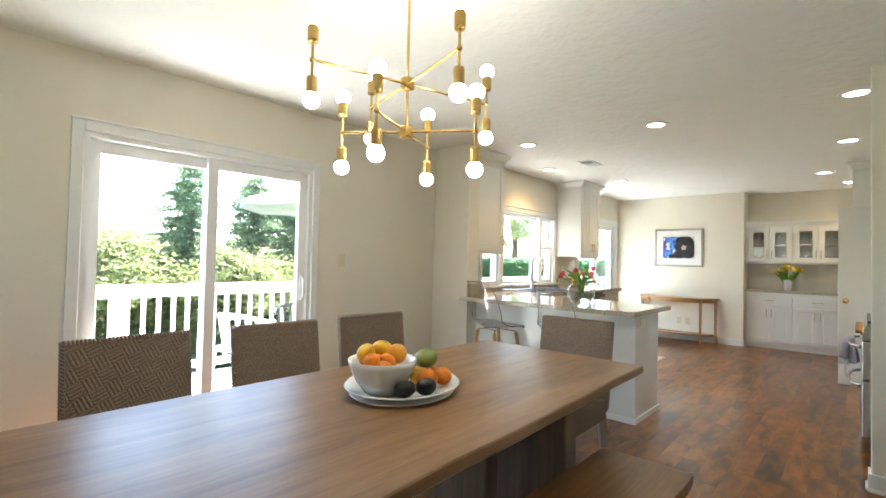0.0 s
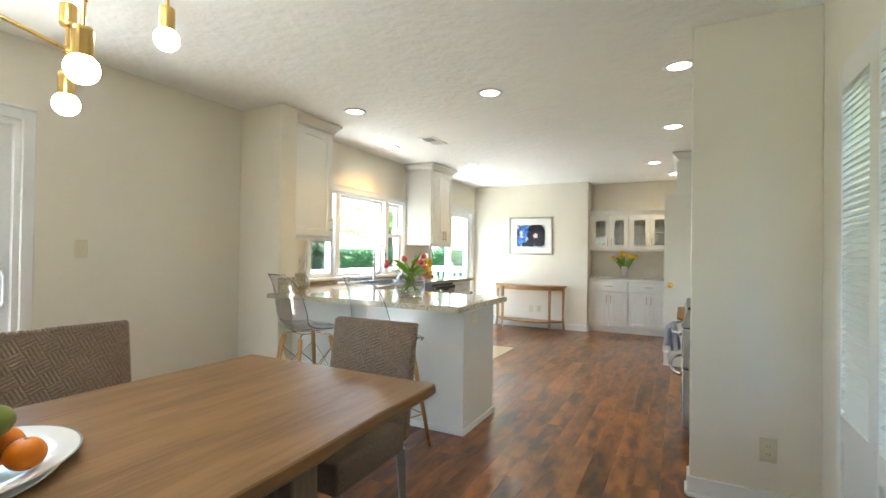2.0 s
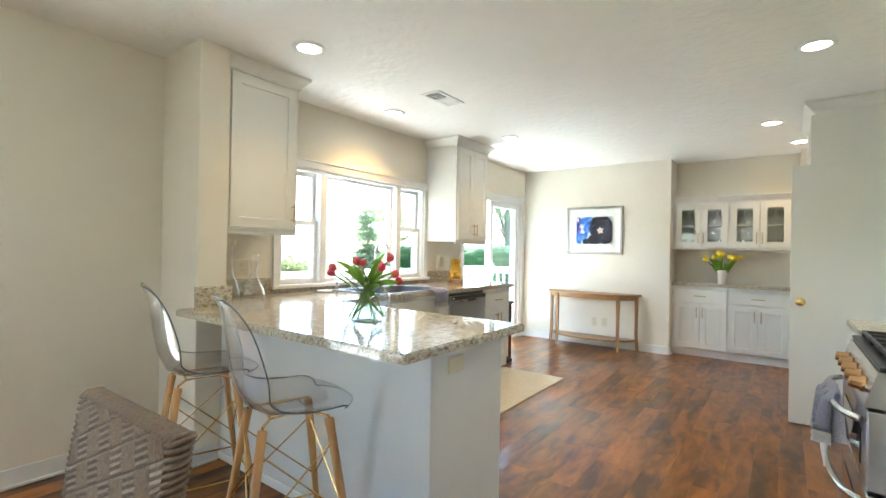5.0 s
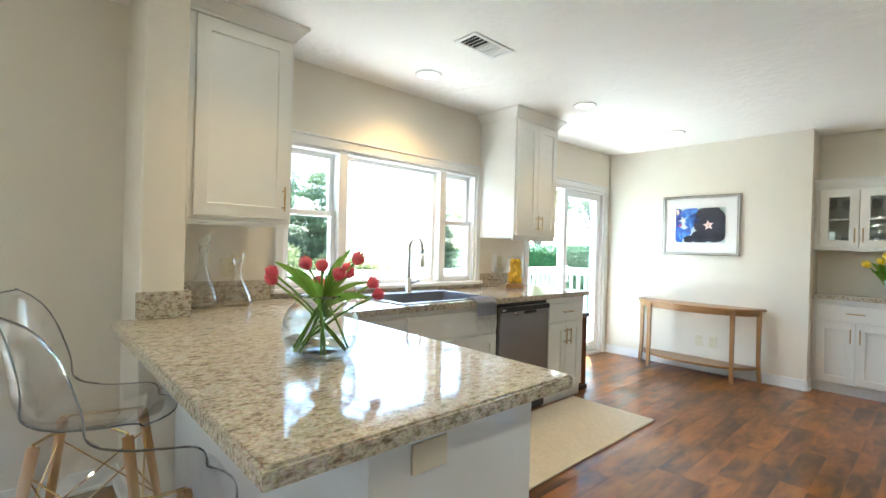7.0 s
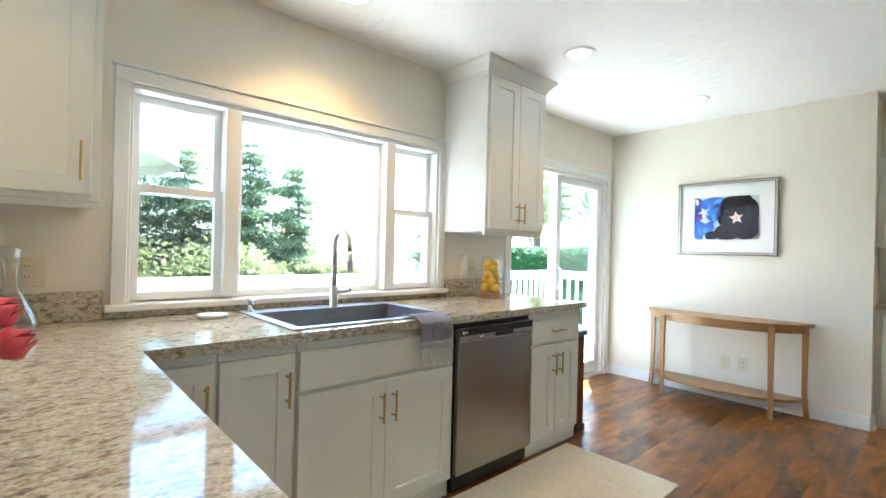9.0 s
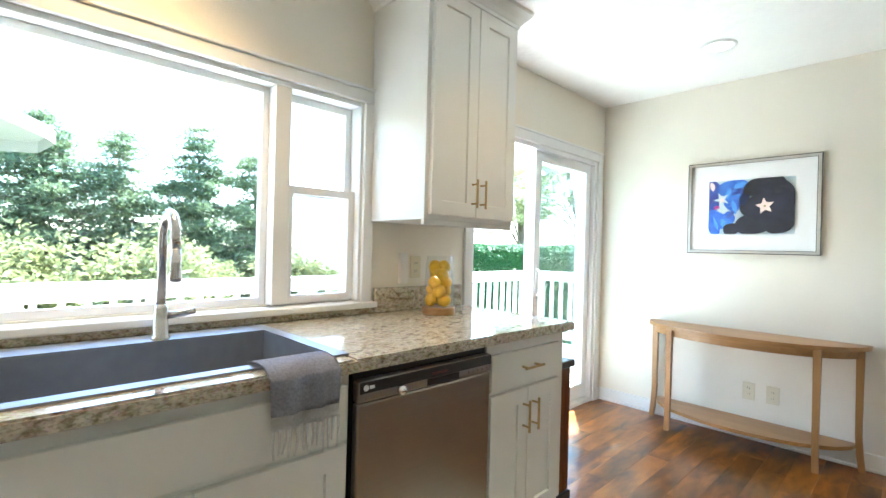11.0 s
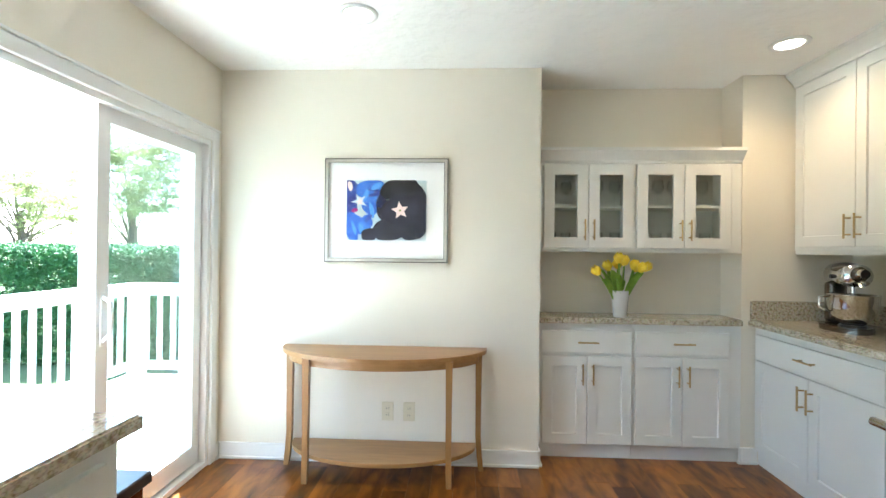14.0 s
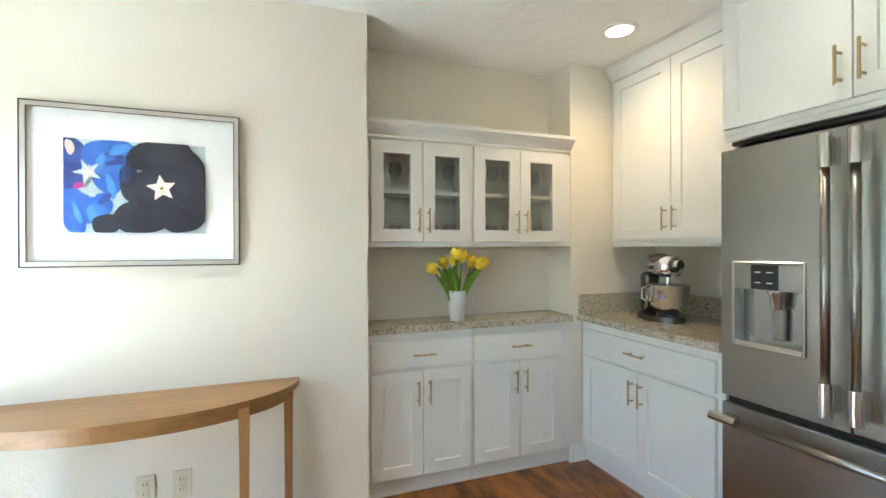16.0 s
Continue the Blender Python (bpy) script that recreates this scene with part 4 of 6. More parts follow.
def hanging_towel(name, m, w, front, back, over, label, fringe=0.07, amp=0.006, seed=3):
    """A cloth folded over an edge: local x is its width, it hangs down in front (-y)."""
    rnd = random.Random(seed)
    e = thing(name, m, label, "towel")
    prof = [(over, -back)] + [(over * (1 - i / 6), 0.012 * math.sin(math.pi * i / 6) + 0.004) for i in range(1, 6)] + [(-0.012, -0.012)] + [(-0.016, -front * i / 8) for i in range(1, 9)]
    nx = 28

    def sheet(lo, hi, off):
        bm = bmesh.new()
        grid = []
        for j, (y, z) in enumerate(prof[lo:hi]):
            row = []
            for i in range(nx + 1):
                u = i / nx
                drop = min(1, max(0, -z / max(front, 0.01)))
                wob = amp * (0.4 + drop) * math.sin(u * 15 + seed) + amp * 0.6 * math.sin(u * 31 + 2 * seed)
                row.append(bm.verts.new(((u - 0.5) * w * (1 - 0.08 * drop), y + wob * (1 if z < -0.01 else 0.3) - off, z)))
            grid.append(row)
        for r0, r1 in zip(grid, grid[1:]):
            for i in range(nx):
                bm.faces.new((r0[i], r0[i + 1], r1[i + 1], r1[i]))
        bmesh.ops.solidify(bm, geom=bm.faces[:], thickness=0.005)
        return bm
    n = len(prof)
    part("cloth", sheet(0, n - 2, 0.0), TOWEL, e, "grey-blue woven cloth", smooth=True)
    part("band", sheet(n - 3, n, 0.0005), FRINGE, e, "white woven border", smooth=True)
    for i in range(13):
        x = (i / 12 - 0.5) * w * 0.9
        ln = fringe * rnd.uniform(0.75, 1.2)
        part("tassel", T([(x, -0.018, -front + 0.004), (x + rnd.uniform(-0.004, 0.004), -0.020, -front - ln * 0.5), (x + rnd.uniform(-0.007, 0.007), -0.018, -front - ln)], [0.0045, 0.0038, 0.0025], 6), FRINGE, e, "white cotton fringe")
    return e


hanging_towel("range_towel", pose(0.168, 4.76, 0.732, 0, 0, -90), 0.24, 0.185, 0.17, 0.03, "grey-blue fringed towel hanging on the oven handle", 0.07, 0.022, 4)
hanging_towel("sink_towel", pose(-2.381, 5.605, 0.903, 0, 0, 90), 0.20, 0.14, -0.003, 0.14, "grey-blue fringed towel draped over the counter edge", 0.075, 0.004, 7)

# pantry door, standing open across the room's edge
pd = tagged(thing("door_3", pose(0.055, 6.74, 0.008), "flush white interior door with brass knob, standing open", "door"), kind="structure")
part("leaf", B(0, 0, 0, 0.755, 0.035, 1.925, bevel=0.002), DOORP, pd)
for s in (-1, 1):
    k = part("knob", L([(0.0, 0.062), (0.018, 0.060), (0.027, 0.048), (0.026, 0.036), (0.012, 0.026), (0.011, 0.008), (0.030, 0.006), (0.031, 0.0)], 20), BRASS, pd, "round brass door knob", smooth=True)
    k.matrix_basis = pose(0.062, 0.0 if s < 0 else 0.035, 0.905, 90 if s < 0 else -90, 0, 0)
for z in (0.2, 0.95, 1.7):
    part("hinge", R((0.76, 0.0, z), (0.76, 0.0, z + 0.09), 0.006, n=8), BRASS, pd)

# louvred closet door
lv = tagged(thing("door_4", pose(0.80, 3.40, 0.01, 0, 0, -90), "white louvred closet door, closed", "door"), kind="structure")
LW, LH = 0.82, 2.0
bm = bmesh.new()
for q in ((0, 0, 0, 0.055, 0.034, LH), (LW / 2 - 0.045, 0, 0, LW / 2 + 0.045, 0.034, LH), (LW - 0.055, 0, 0, LW, 0.034, LH)):
    box(bm, *q, bevel=0.003)
for a, b in ((0.055, LW / 2 - 0.045), (LW / 2 + 0.045, LW - 0.055)):
    for z0, z1 in ((0, 0.14), (0.50, 0.60), (LH - 0.10, LH)):
        box(bm, a, 0.002, z0, b, 0.032, z1)
    box(bm, a, 0.012, 0.14, b, 0.022, 0.50)
part("frame", bm, DOORP, lv)
sl = None
for a, b in ((0.055, LW / 2 - 0.045), (LW / 2 + 0.045, LW - 0.055)):
    for i in range(50):
        if sl is None:
            o = part("slat", B(0, -0.017, -0.003, b - a, 0.017, 0.003), DOORP, lv)
            sl = o.data
        else:
            o = new("slat", sl)
            o.parent = lv
        o.matrix_basis = pose(a, 0.017, 0.612 + i * 0.0262, 42, 0, 0)

# outlets and switches
def plate(name, m, w, h, label, duplex=True):
    e = thing(name, m, label, "outlet" if duplex else "switch", "wall plates")
    part("cover", B(-w / 2, -0.006, -h / 2, w / 2, -0.0005, h / 2, bevel=0.0025, seg=2), IVORY, e)
    if duplex:
        for z in (-0.02, 0.02):
            s = part("socket", B(-0.015, -0.0085, z - 0.014, 0.015, -0.0062, z + 0.014, bevel=0.001), IVORY, e)
            for x in (-0.006, 0.006):
                part("slot", B(x - 0.001, -0.0092, z - 0.004, x + 0.001, -0.0086, z + 0.006), BLACK, s)
    else:
        part("toggle", B(-0.005, -0.016, -0.010, 0.005, -0.0062, 0.010, bevel=0.002), IVORY, e)


plate("outlet", pose(-2.058, YN, 0.317), 0.072, 0.116, "ivory duplex outlet low on the wall")
plate("outlet", pose(-1.924, YN, 0.317), 0.072, 0.116, "ivory duplex outlet low on the wall")
plate("outlet", pose(0.612, 3.70, 0.30), 0.072, 0.116, "ivory duplex outlet low on the wall")
plate("light_switch", pose(XW, 2.49, 1.23, 0, 0, 90), 0.072, 0.116, "ivory light switch beside the sliding door", False)
plate("outlet", pose(XW, 4.19, 1.10, 0, 0, 90), 0.115, 0.116, "ivory double outlet above the counter")
plate("outlet", pose(XW, 6.615, 1.12, 0, 0, 90), 0.072, 0.116, "ivory duplex outlet above the counter")
tagged(part("wall_box", B(XW + 0.0005, 6.50, 1.035, XW + 0.03, 6.545, 1.195, bevel=0.004), WHITEP), "white plastic box mounted above the backsplash", "wall box")

# sink and faucet
sk = thing("sink", pose(-2.76, 5.36, 0.9), "drop-in grey steel single-bowl sink", "sink")
bm = bmesh.new()
rx0, rx1, ry0, ry1 = -0.312, 0.312, -0.418, 0.418
bx0, bx1, by0, by1 = -0.19, 0.27, -0.375, 0.375
for q in ((rx0, ry0, bx0, ry1), (bx1, ry0, rx1, ry1), (bx0, ry0, bx1, by0), (bx0, by1, bx1, ry1)):
    box(bm, q[0], q[1], 0.0005, q[2], q[3], 0.006)
part("rim", bm, SINKM, sk)
dp = -0.21
bm = bmesh.new()
rings_ = []
for k, (o, z) in enumerate(((0.0, 0.0), (0.0, dp), (-0.004, dp - 0.004), (-0.004, 0.0))):
    rings_.append([bm.verts.new((x, y, z)) for x, y in ((bx0 + o, by0 + o), (bx1 - o, by0 + o), (bx1 - o, by1 - o), (bx0 + o, by1 - o))])
for a, b in ((0, 1), (2, 3), (3, 0)):
    for k in range(4):
        bm.faces.new((rings_[a][k], rings_[a][(k + 1) % 4], rings_[b][(k + 1) % 4], rings_[b][k]))
bm.faces.new(rings_[1])
bm.faces.new(rings_[2][::-1])
bmesh.ops.recalc_face_normals(bm, faces=bm.faces)
part("bowl", bm, SINKM, sk)
part("drain", L([(0.0, 0.004), (0.03, 0.003), (0.042, 0.005), (0.045, 0.0)], 20, (0.03, 0, dp)), CHROME, sk, smooth=True)
fc = thing("faucet", pose(-2.985, 5.41, 0.906), "brushed nickel pull-down gooseneck faucet behind the sink", "faucet")
part("body", L([(0.028, 0.0), (0.028, 0.006), (0.022, 0.01), (0.021, 0.10), (0.018, 0.112), (0.0, 0.112)], 20), NICKEL, fc, smooth=True)
arc = [(0, 0, 0.10), (0, 0, 0.33)] + [(0.075 - 0.075 * math.cos(math.pi * i / 10), 0, 0.33 + 0.075 * math.sin(math.pi * i / 10)) for i in range(1, 11)] + [(0.152, 0, 0.29)]
part("neck", T(arc, 0.0145, 14), NICKEL, fc, smooth=True)
part("spray_head", L([(0.0, 0.0), (0.017, 0.0), (0.019, 0.012), (0.0155, 0.05), (0.0145, 0.10), (0.0, 0.10)], 18, (0.154, 0, 0.195)), NICKEL, fc, smooth=True)
part("lever", T([(0.0, 0.018, 0.075), (0.0, 0.06, 0.078), (0.0, 0.10, 0.085)], [0.013, 0.012, 0.011], 12), NICKEL, fc, smooth=True)
dn = thing("soap_dispenser", pose(-3.02, 4.985, 0.906), "brushed nickel soap dispenser by the sink", "soap dispenser")
part("base", L([(0.018, 0), (0.018, 0.006), (0.009, 0.01), (0.008, 0.05), (0.013, 0.052), (0.013, 0.062), (0, 0.064)], 16), NICKEL, dn, smooth=True)
part("nozzle", R((0, 0, 0.056), (0.06, 0, 0.05), 0.005), NICKEL, dn)
tagged(part("soap_dish", L([(0.0, 0.004), (0.05, 0.004), (0.062, 0.016), (0.066, 0.016), (0.056, 0.0), (0, 0)], 28), CERAMIC, smooth=True, loc=(-2.95, 4.80, 0.9005)), "round white ceramic dish on the counter", "dish")

# wooden bin beside the counter
bn = thing("waste_bin", pose(-2.47, 6.965, 0), "slim dark cherry bin with black cap", "bin")
part("body", B(-0.40, 0, 0.045, 0, 0.115, 0.655, bevel=0.004), CHERRY, bn)
part("cap", B(-0.415, -0.004, 0.656, 0.015, 0.13, 0.69, bevel=0.004), mat("dark_cap", (0.06, 0.05, 0.05), 0.3), bn)
part("foot", B(-0.41, 0, 0.0, 0.01, 0.122, 0.044, bevel=0.003), BLACK, bn)

# rug
bm = B(-2.40, 4.95, 0.0005, -1.715, 6.77, 0.012, bevel=0.005, seg=2)
tagged(part("rug", bm, RUG), "cream woven runner rug in front of the sink", "rug")

# ---- dining room ----
tb = thing("dining_table", pose(-1.04, 1.20, 0), "long oak dining table with a live edge and plank legs", "table")
TZ = 0.758
bm = bmesh.new()
ny = 60
tw, tl = 0.485, 1.25
rings = []
for i in range(ny + 1):
    y = -tl + 2 * tl * i / ny
    wr = tw + 0.033 * (1.2 - y) + 0.003 * math.sin(y * 5.1) + 0.002 * math.sin(y * 11.3 + 1)
    wl = tw + 0.003 * math.sin(y * 4.3 + 2) + 0.002 * math.sin(y * 9.7)
    pr = [(-wl + 0.03, -0.055), (-wl, -0.03), (-wl + 0.004, -0.004), (-wl + 0.009, 0.0), (wr - 0.009, 0.0), (wr - 0.004, -0.004), (wr, -0.03), (wr - 0.03, -0.055)]
    rings.append([bm.verts.new((x, y, TZ + z)) for x, z in pr])
for a, b in zip(rings, rings[1:]):
    for k in range(8):
        bm.faces.new((a[k], a[(k + 1) % 8], b[(k + 1) % 8], b[k]))
bm.faces.new(rings[0]), bm.faces.new(rings[-1])
part("tabletop", bm, OAK, tb)
for y in (-0.72, 0.72):
    for x in (-0.2, 0.2):
        part("leg", B(x - 0.17, y - 0.05, 0.0, x + 0.17, y + 0.05, TZ - 0.0555, bevel=0.006), GREYW, tb, "grey-brown plank leg")
bn = thing("dining_bench", pose(-0.425, 1.25, 0), "oak dining bench with a live edge beside the table", "bench")
bm = bmesh.new()
outline = [(-0.18 + 0.006 * math.sin(i * 0.8), -0.83 + 1.66 * i / 20) for i in range(21)] + [(0.18 + 0.007 * math.sin(i * 0.9), 0.83 - 1.66 * i / 20) for i in range(21)]
prism(bm, outline, 0.415, 0.46, 0.008)
part("seat", bm, OAK, bn)
for y in (-0.62, 0.62):
    part("leg", B(-0.14, y - 0.035, 0, 0.14, y + 0.035, 0.4145, bevel=0.005), GREYW, bn, "grey-brown plank leg")


def woven(bm, w, h, x_of, cell=0.056, strands=4):
    """A raised basket weave set askew over a panel; x_of gives the point for (u, v, height)."""
    th = radians(24)
    ax, ay = Vector((math.cos(th), math.sin(th))), Vector((-math.sin(th), math.cos(th)))
    n = int(max(w, h) / cell) + 2
    for i in range(-n, n):
        for j in range(-n, n):
            along, across = (ax, ay) if (i + j) % 2 else (ay, ax)
            c0 = Vector((w / 2, h / 2)) + ax * (i + 0.5) * cell + ay * (j + 0.5) * cell
            for k in range(strands):
                c = c0 + across * ((k + 0.5) / strands - 0.5) * cell
                du, dn = along * cell * 0.49, across * cell * 0.44 / strands
                low = [c - du - dn, c + du - dn, c + du + dn, c - du + dn]
                cl_ = lambda p: (min(max(p.x, 0), w), min(max(p.y, 0), h))
                us, vs_ = zip(*map(cl_, low))
                if max(us) - min(us) < 0.004 or max(vs_) - min(vs_) < 0.004:
                    continue
                lv_ = [bm.verts.new(x_of(*cl_(p), 0.0)) for p in low]
                ra, rb = (bm.verts.new(x_of(*cl_(p), 0.0032)) for p in (c - du * 0.8, c + du * 0.8))
                bm.faces.new((lv_[0], lv_[1], rb, ra))
                bm.faces.new((lv_[2], lv_[3], ra, rb))
                bm.faces.new((lv_[1], lv_[2], rb))
                bm.faces.new((lv_[3], lv_[0], ra))


def dining_chair():
    """Its seat faces -y, the back stands at +y."""
    e = thing("dining_chair", pose(0, 0, 0), "taupe woven upholstered dining chair with grey legs", "chair", "chairs round the table")
    sw, sd = 0.45, 0.46
    part("seat", B(-sw / 2, -sd, 0.36, sw / 2, 0.0, 0.48, bevel=0.018, seg=3), WEAVE_DARK, e, "thick dark taupe seat", smooth=True)
    z0, z1, lean = 0.40, 0.905, 0.075
    bm = bmesh.new()
    box(bm, -sw / 2, 0.0, z0, sw / 2, 0.042, z1, bevel=0.012, seg=3)
    for v in bm.verts:
        v.co.y += lean * (v.co.z - z0) / (z1 - z0) + 0.012 * (2 * v.co.x / sw) ** 2 * -1
    bk = part("backrest", bm, WEAVE_DARK, e, smooth=True)
    for face, yy, sgn in (("front_weave", -0.0005, -1), ("rear_weave", 0.0425, 1)):
        wv = bmesh.new()
        woven(wv, sw - 0.012, z1 - z0 - 0.012, lambda u, v, o: (u - (sw - 0.012) / 2, yy + sgn * o + lean * (v + 0.006) / (z1 - z0) - 0.0118, z0 + 0.006 + v))
        part(face, wv, WEAVE, bk)
    wv = bmesh.new()
    for i in range(34):
        x = -sw / 2 + 0.008 + (sw - 0.016) * i / 33
        y = lean - 0.012
        tube(wv, [(x, y - 0.002, z1 - 0.008), (x + 0.002, y + 0.008, z1 + 0.002), (x + 0.004, y + 0.034, z1 + 0.002), (x + 0.006, y + 0.044, z1 - 0.008)], 0.0052, 6)
    for i in range(36):
        z = z0 + 0.02 + (z1 - z0 - 0.03) * i / 35
        y = lean * (z - z0) / (z1 - z0) - 0.012
        for sx in (-1, 1):
            tube(wv, [(sx * (sw / 2 - 0.008), y - 0.002, z), (sx * (sw / 2 + 0.002), y + 0.008, z + 0.003), (sx * (sw / 2 + 0.002), y + 0.034, z + 0.006), (sx * (sw / 2 - 0.008), y + 0.044, z + 0.008)], 0.0052, 6)
    part("edge_weave", wv, WEAVE, bk, smooth=True)
    for x in (-sw / 2 + 0.035, sw / 2 - 0.035):
        part("leg", R((x, -sd + 0.04, 0.3595), (x, -sd + 0.03, 0.0), 0.026, 0.018, 4), GREYLEG, e)
        part("leg", R((x, 0.02, 0.3595), (x, 0.06, 0.0), 0.026, 0.018, 4), GREYLEG, e)
    return e


ch = dining_chair()
ch.matrix_world = pose(-1.94, 0.66, 0, 0, 0, 90)
for m in (pose(-1.93, 1.30, 0, 0, 0, 88), pose(-1.945, 1.93, 0, 0, 0, 83), pose(-1.070, 2.702, 0, 0, 0, 1)):
    copy_thing(ch, m)

# fruit
def oval_plate(m, rx, ry, h, label):
    e = thing("serving_plate", m, label, "plate", "stacked serving plates")
    bm = L([(0.0, 0.004), (0.62, 0.004), (0.70, h * 0.4), (0.965, h), (1.0, h - 0.001), (0.73, 0.004), (0.57, 0.0), (0, 0)], 48)
    for v_ in bm.verts:
        v_.co.x *= rx
        v_.co.y *= ry
    part("dish", bm, CERAMIC, e, smooth=True)


PZ = TZ + 0.0085
oval_plate(pose(-1.052, 1.303, TZ + 0.0005, 0, 0, 115), 0.222, 0.192, 0.009, "flat oval white ceramic plate under another plate")
oval_plate(pose(-1.066, 1.319, PZ, 0, 0, 115), 0.250, 0.214, 0.024, "oval white ceramic serving plate holding fruit")
BX, BY = -1.054, 1.203
bw = thing("fruit_bowl", pose(BX, BY, PZ + 0.0045), "deep white ceramic bowl full of citrus fruit", "bowl")
part("bowl_body", L([(0.0, 0.008), (0.05, 0.010), (0.085, 0.045), (0.112, 0.10), (0.118, 0.122), (0.124, 0.122), (0.119, 0.098), (0.092, 0.04), (0.058, 0.0), (0, 0)], 40), CERAMIC, bw, smooth=True)


def fruit(name, m, material, label, r, squash=(1, 1, 1), stem=True, ribs=0.0):
    bm = ball(bmesh.new(), (0, 0, 0), r, 3, squash)
    for v_ in bm.verts:
        n_ = noise.noise(v_.co * 26 + Vector(m.translation) * 9)
        v_.co *= 1 + 0.022 * n_
        k_ = 1 + ribs * abs(math.cos(2.5 * math.atan2(v_.co.y, v_.co.x)))
        v_.co.x, v_.co.y = v_.co.x * k_, v_.co.y * k_
        if abs(v_.co.x) < r * 0.28 and abs(v_.co.y) < r * 0.28 and v_.co.z > 0:
            v_.co.z -= r * 0.06
    e = part(name, bm, material, smooth=True)
    tagged(e, label, "fruit", "fruit on the table")
    e.matrix_world = m
    if stem:
        part("stem", R((0, 0, r * 0.86 * squash[2]), (0, 0, r * 0.97 * squash[2]), 0.004, 0.003, 6), LEAF, e)
    return e


rf = random.Random(5)
zb = PZ + 0.104
for k, (dx, dy, dz, kind) in enumerate([(-0.045, -0.05, 0.035, "l"), (0.02, -0.075, 0.02, "m"), (0.055, -0.02, 0.018, "m"), (-0.01, 0.01, 0.045, "l"), (0.04, 0.045, 0.034, "o"), (-0.06, 0.03, 0.03, "o"), (-0.015, 0.075, 0.02, "o"), (0.075, -0.055, 0.0, "m"), (-0.07, -0.02, 0.01, "o"), (0.0, -0.03, 0.0, "o"), (0.03, 0.0, -0.01, "o")]):
    mtx = pose(BX + dx * 0.85, BY + dy * 0.85, zb + dz + 0.006, rf.uniform(-30, 30), rf.uniform(-30, 30), rf.uniform(0, 360))
    if kind == "l":
        fruit("lemon", mtx, YELLOW, "yellow lemon in the white bowl", 0.034, (1.18, 1, 1))
    elif kind == "m":
        fruit("mandarin", mtx, ORANGE, "small orange mandarin in the white bowl", 0.029, (1, 1, 0.85))
    else:
        fruit("orange", mtx, mat("golden_orange", (0.85, 0.40, 0.015), 0.42, color2=(0.80, 0.32, 0.012), scale=20, bump=0.15, bump_scale=180) if k == 4 else ORANGE, "ripe orange in the white bowl", 0.036)
zp = PZ + 0.009
for dx, dy, r, mt, nm, lb, sq in [(0.105, 0.125, 0.04, ORANGE, "orange", "ripe orange on the plate", (1, 1, 0.97)), (0.03, 0.20, 0.04, ORANGE, "orange", "ripe orange on the plate", (1, 1, 0.97)), (0.10, 0.215, 0.036, ORANGE, "mandarin", "bumpy orange mandarin on the plate", (1, 1, 0.9)), (0.06, 0.135, 0.038, YELLOW, "lemon", "yellow lemon on the plate", (1.1, 1, 1)), (0.155, 0.07, 0.031, AVOCADO, "avocado", "dark ripe avocado on the plate", (1.3, 1, 0.95)), (0.125, -0.005, 0.031, AVOCADO, "avocado", "dark ripe avocado on the plate", (1.3, 1, 0.95))]:
    fruit(nm, pose(BX + dx, BY + dy, zp + r * sq[2] + 0.004, 0, 0, 40 + dx * 300), mt, lb, r, sq, stem=nm != "avocado")
fruit("green_tomato", pose(BX + 0.06, BY + 0.165, zp + 0.105, 8, -6, 0), GREENF, "ribbed green heirloom tomato on top of oranges", 0.042, (1.0, 1.0, 0.86), ribs=0.12)

# chandelier
cl = thing("chandelier", pose(-1.113, 1.347, 0), "brass branching chandelier with sixteen globe bulbs, lit", "chandelier")
part("canopy", L([(0.0, H - 0.03), (0.055, H - 0.028), (0.062, H - 0.001), (0, H - 0.001)], 28), BRASS, cl, smooth=True)
part("stem", R((0, 0, 1.76), (0, 0, H - 0.028), 0.006), BRASS, cl)
# each arm: its angle, length and rise
for hz_, arms in ((1.955, ((250.5, 0.375, 0.012), (72, 0.385, -0.012), (343, 0.382, -0.005), (163, 0.382, 0.008))), (1.761, ((204, 0.290, 0.018), (22, 0.287, -0.017), (295, 0.272, 0.0), (116.5, 0.275, 0.006)))):
    part("hub", B(-0.021, -0.021, hz_ - 0.024, 0.021, 0.021, hz_ + 0.024, bevel=0.003), BRASS, cl)
    for a, rr, rise_ in arms:
        c_, s_ = math.cos(radians(a)), math.sin(radians(a))
        ex, ey, ez = rr * c_, rr * s_, hz_ + rise_
        arm = part("arm", R((0.02 * c_, 0.02 * s_, hz_), (ex, ey, ez), 0.0055), BRASS, cl)
        bm = rod(bmesh.new(), (ex, ey, ez - 0.072), (ex, ey, ez + 0.072), 0.005)
        ball(bm, (ex, ey, ez), 0.011, 2)
        part("upright", bm, BRASS, arm)
        for s in (-1, 1):
            part("socket", L([(0.0, 0.0), (0.0175, 0.0), (0.0195, 0.008), (0.0195, 0.060), (0.0, 0.060)], 18, (0, 0, 0)), BRASS, arm).matrix_basis = pose(ex, ey, ez + s * 0.063, 0 if s > 0 else 180, 0, 0)
            part("bulb", ball(bmesh.new(), (ex, ey, ez + s * 0.147), 0.031, 3), BULB, arm, "white frosted globe bulb", smooth=True)


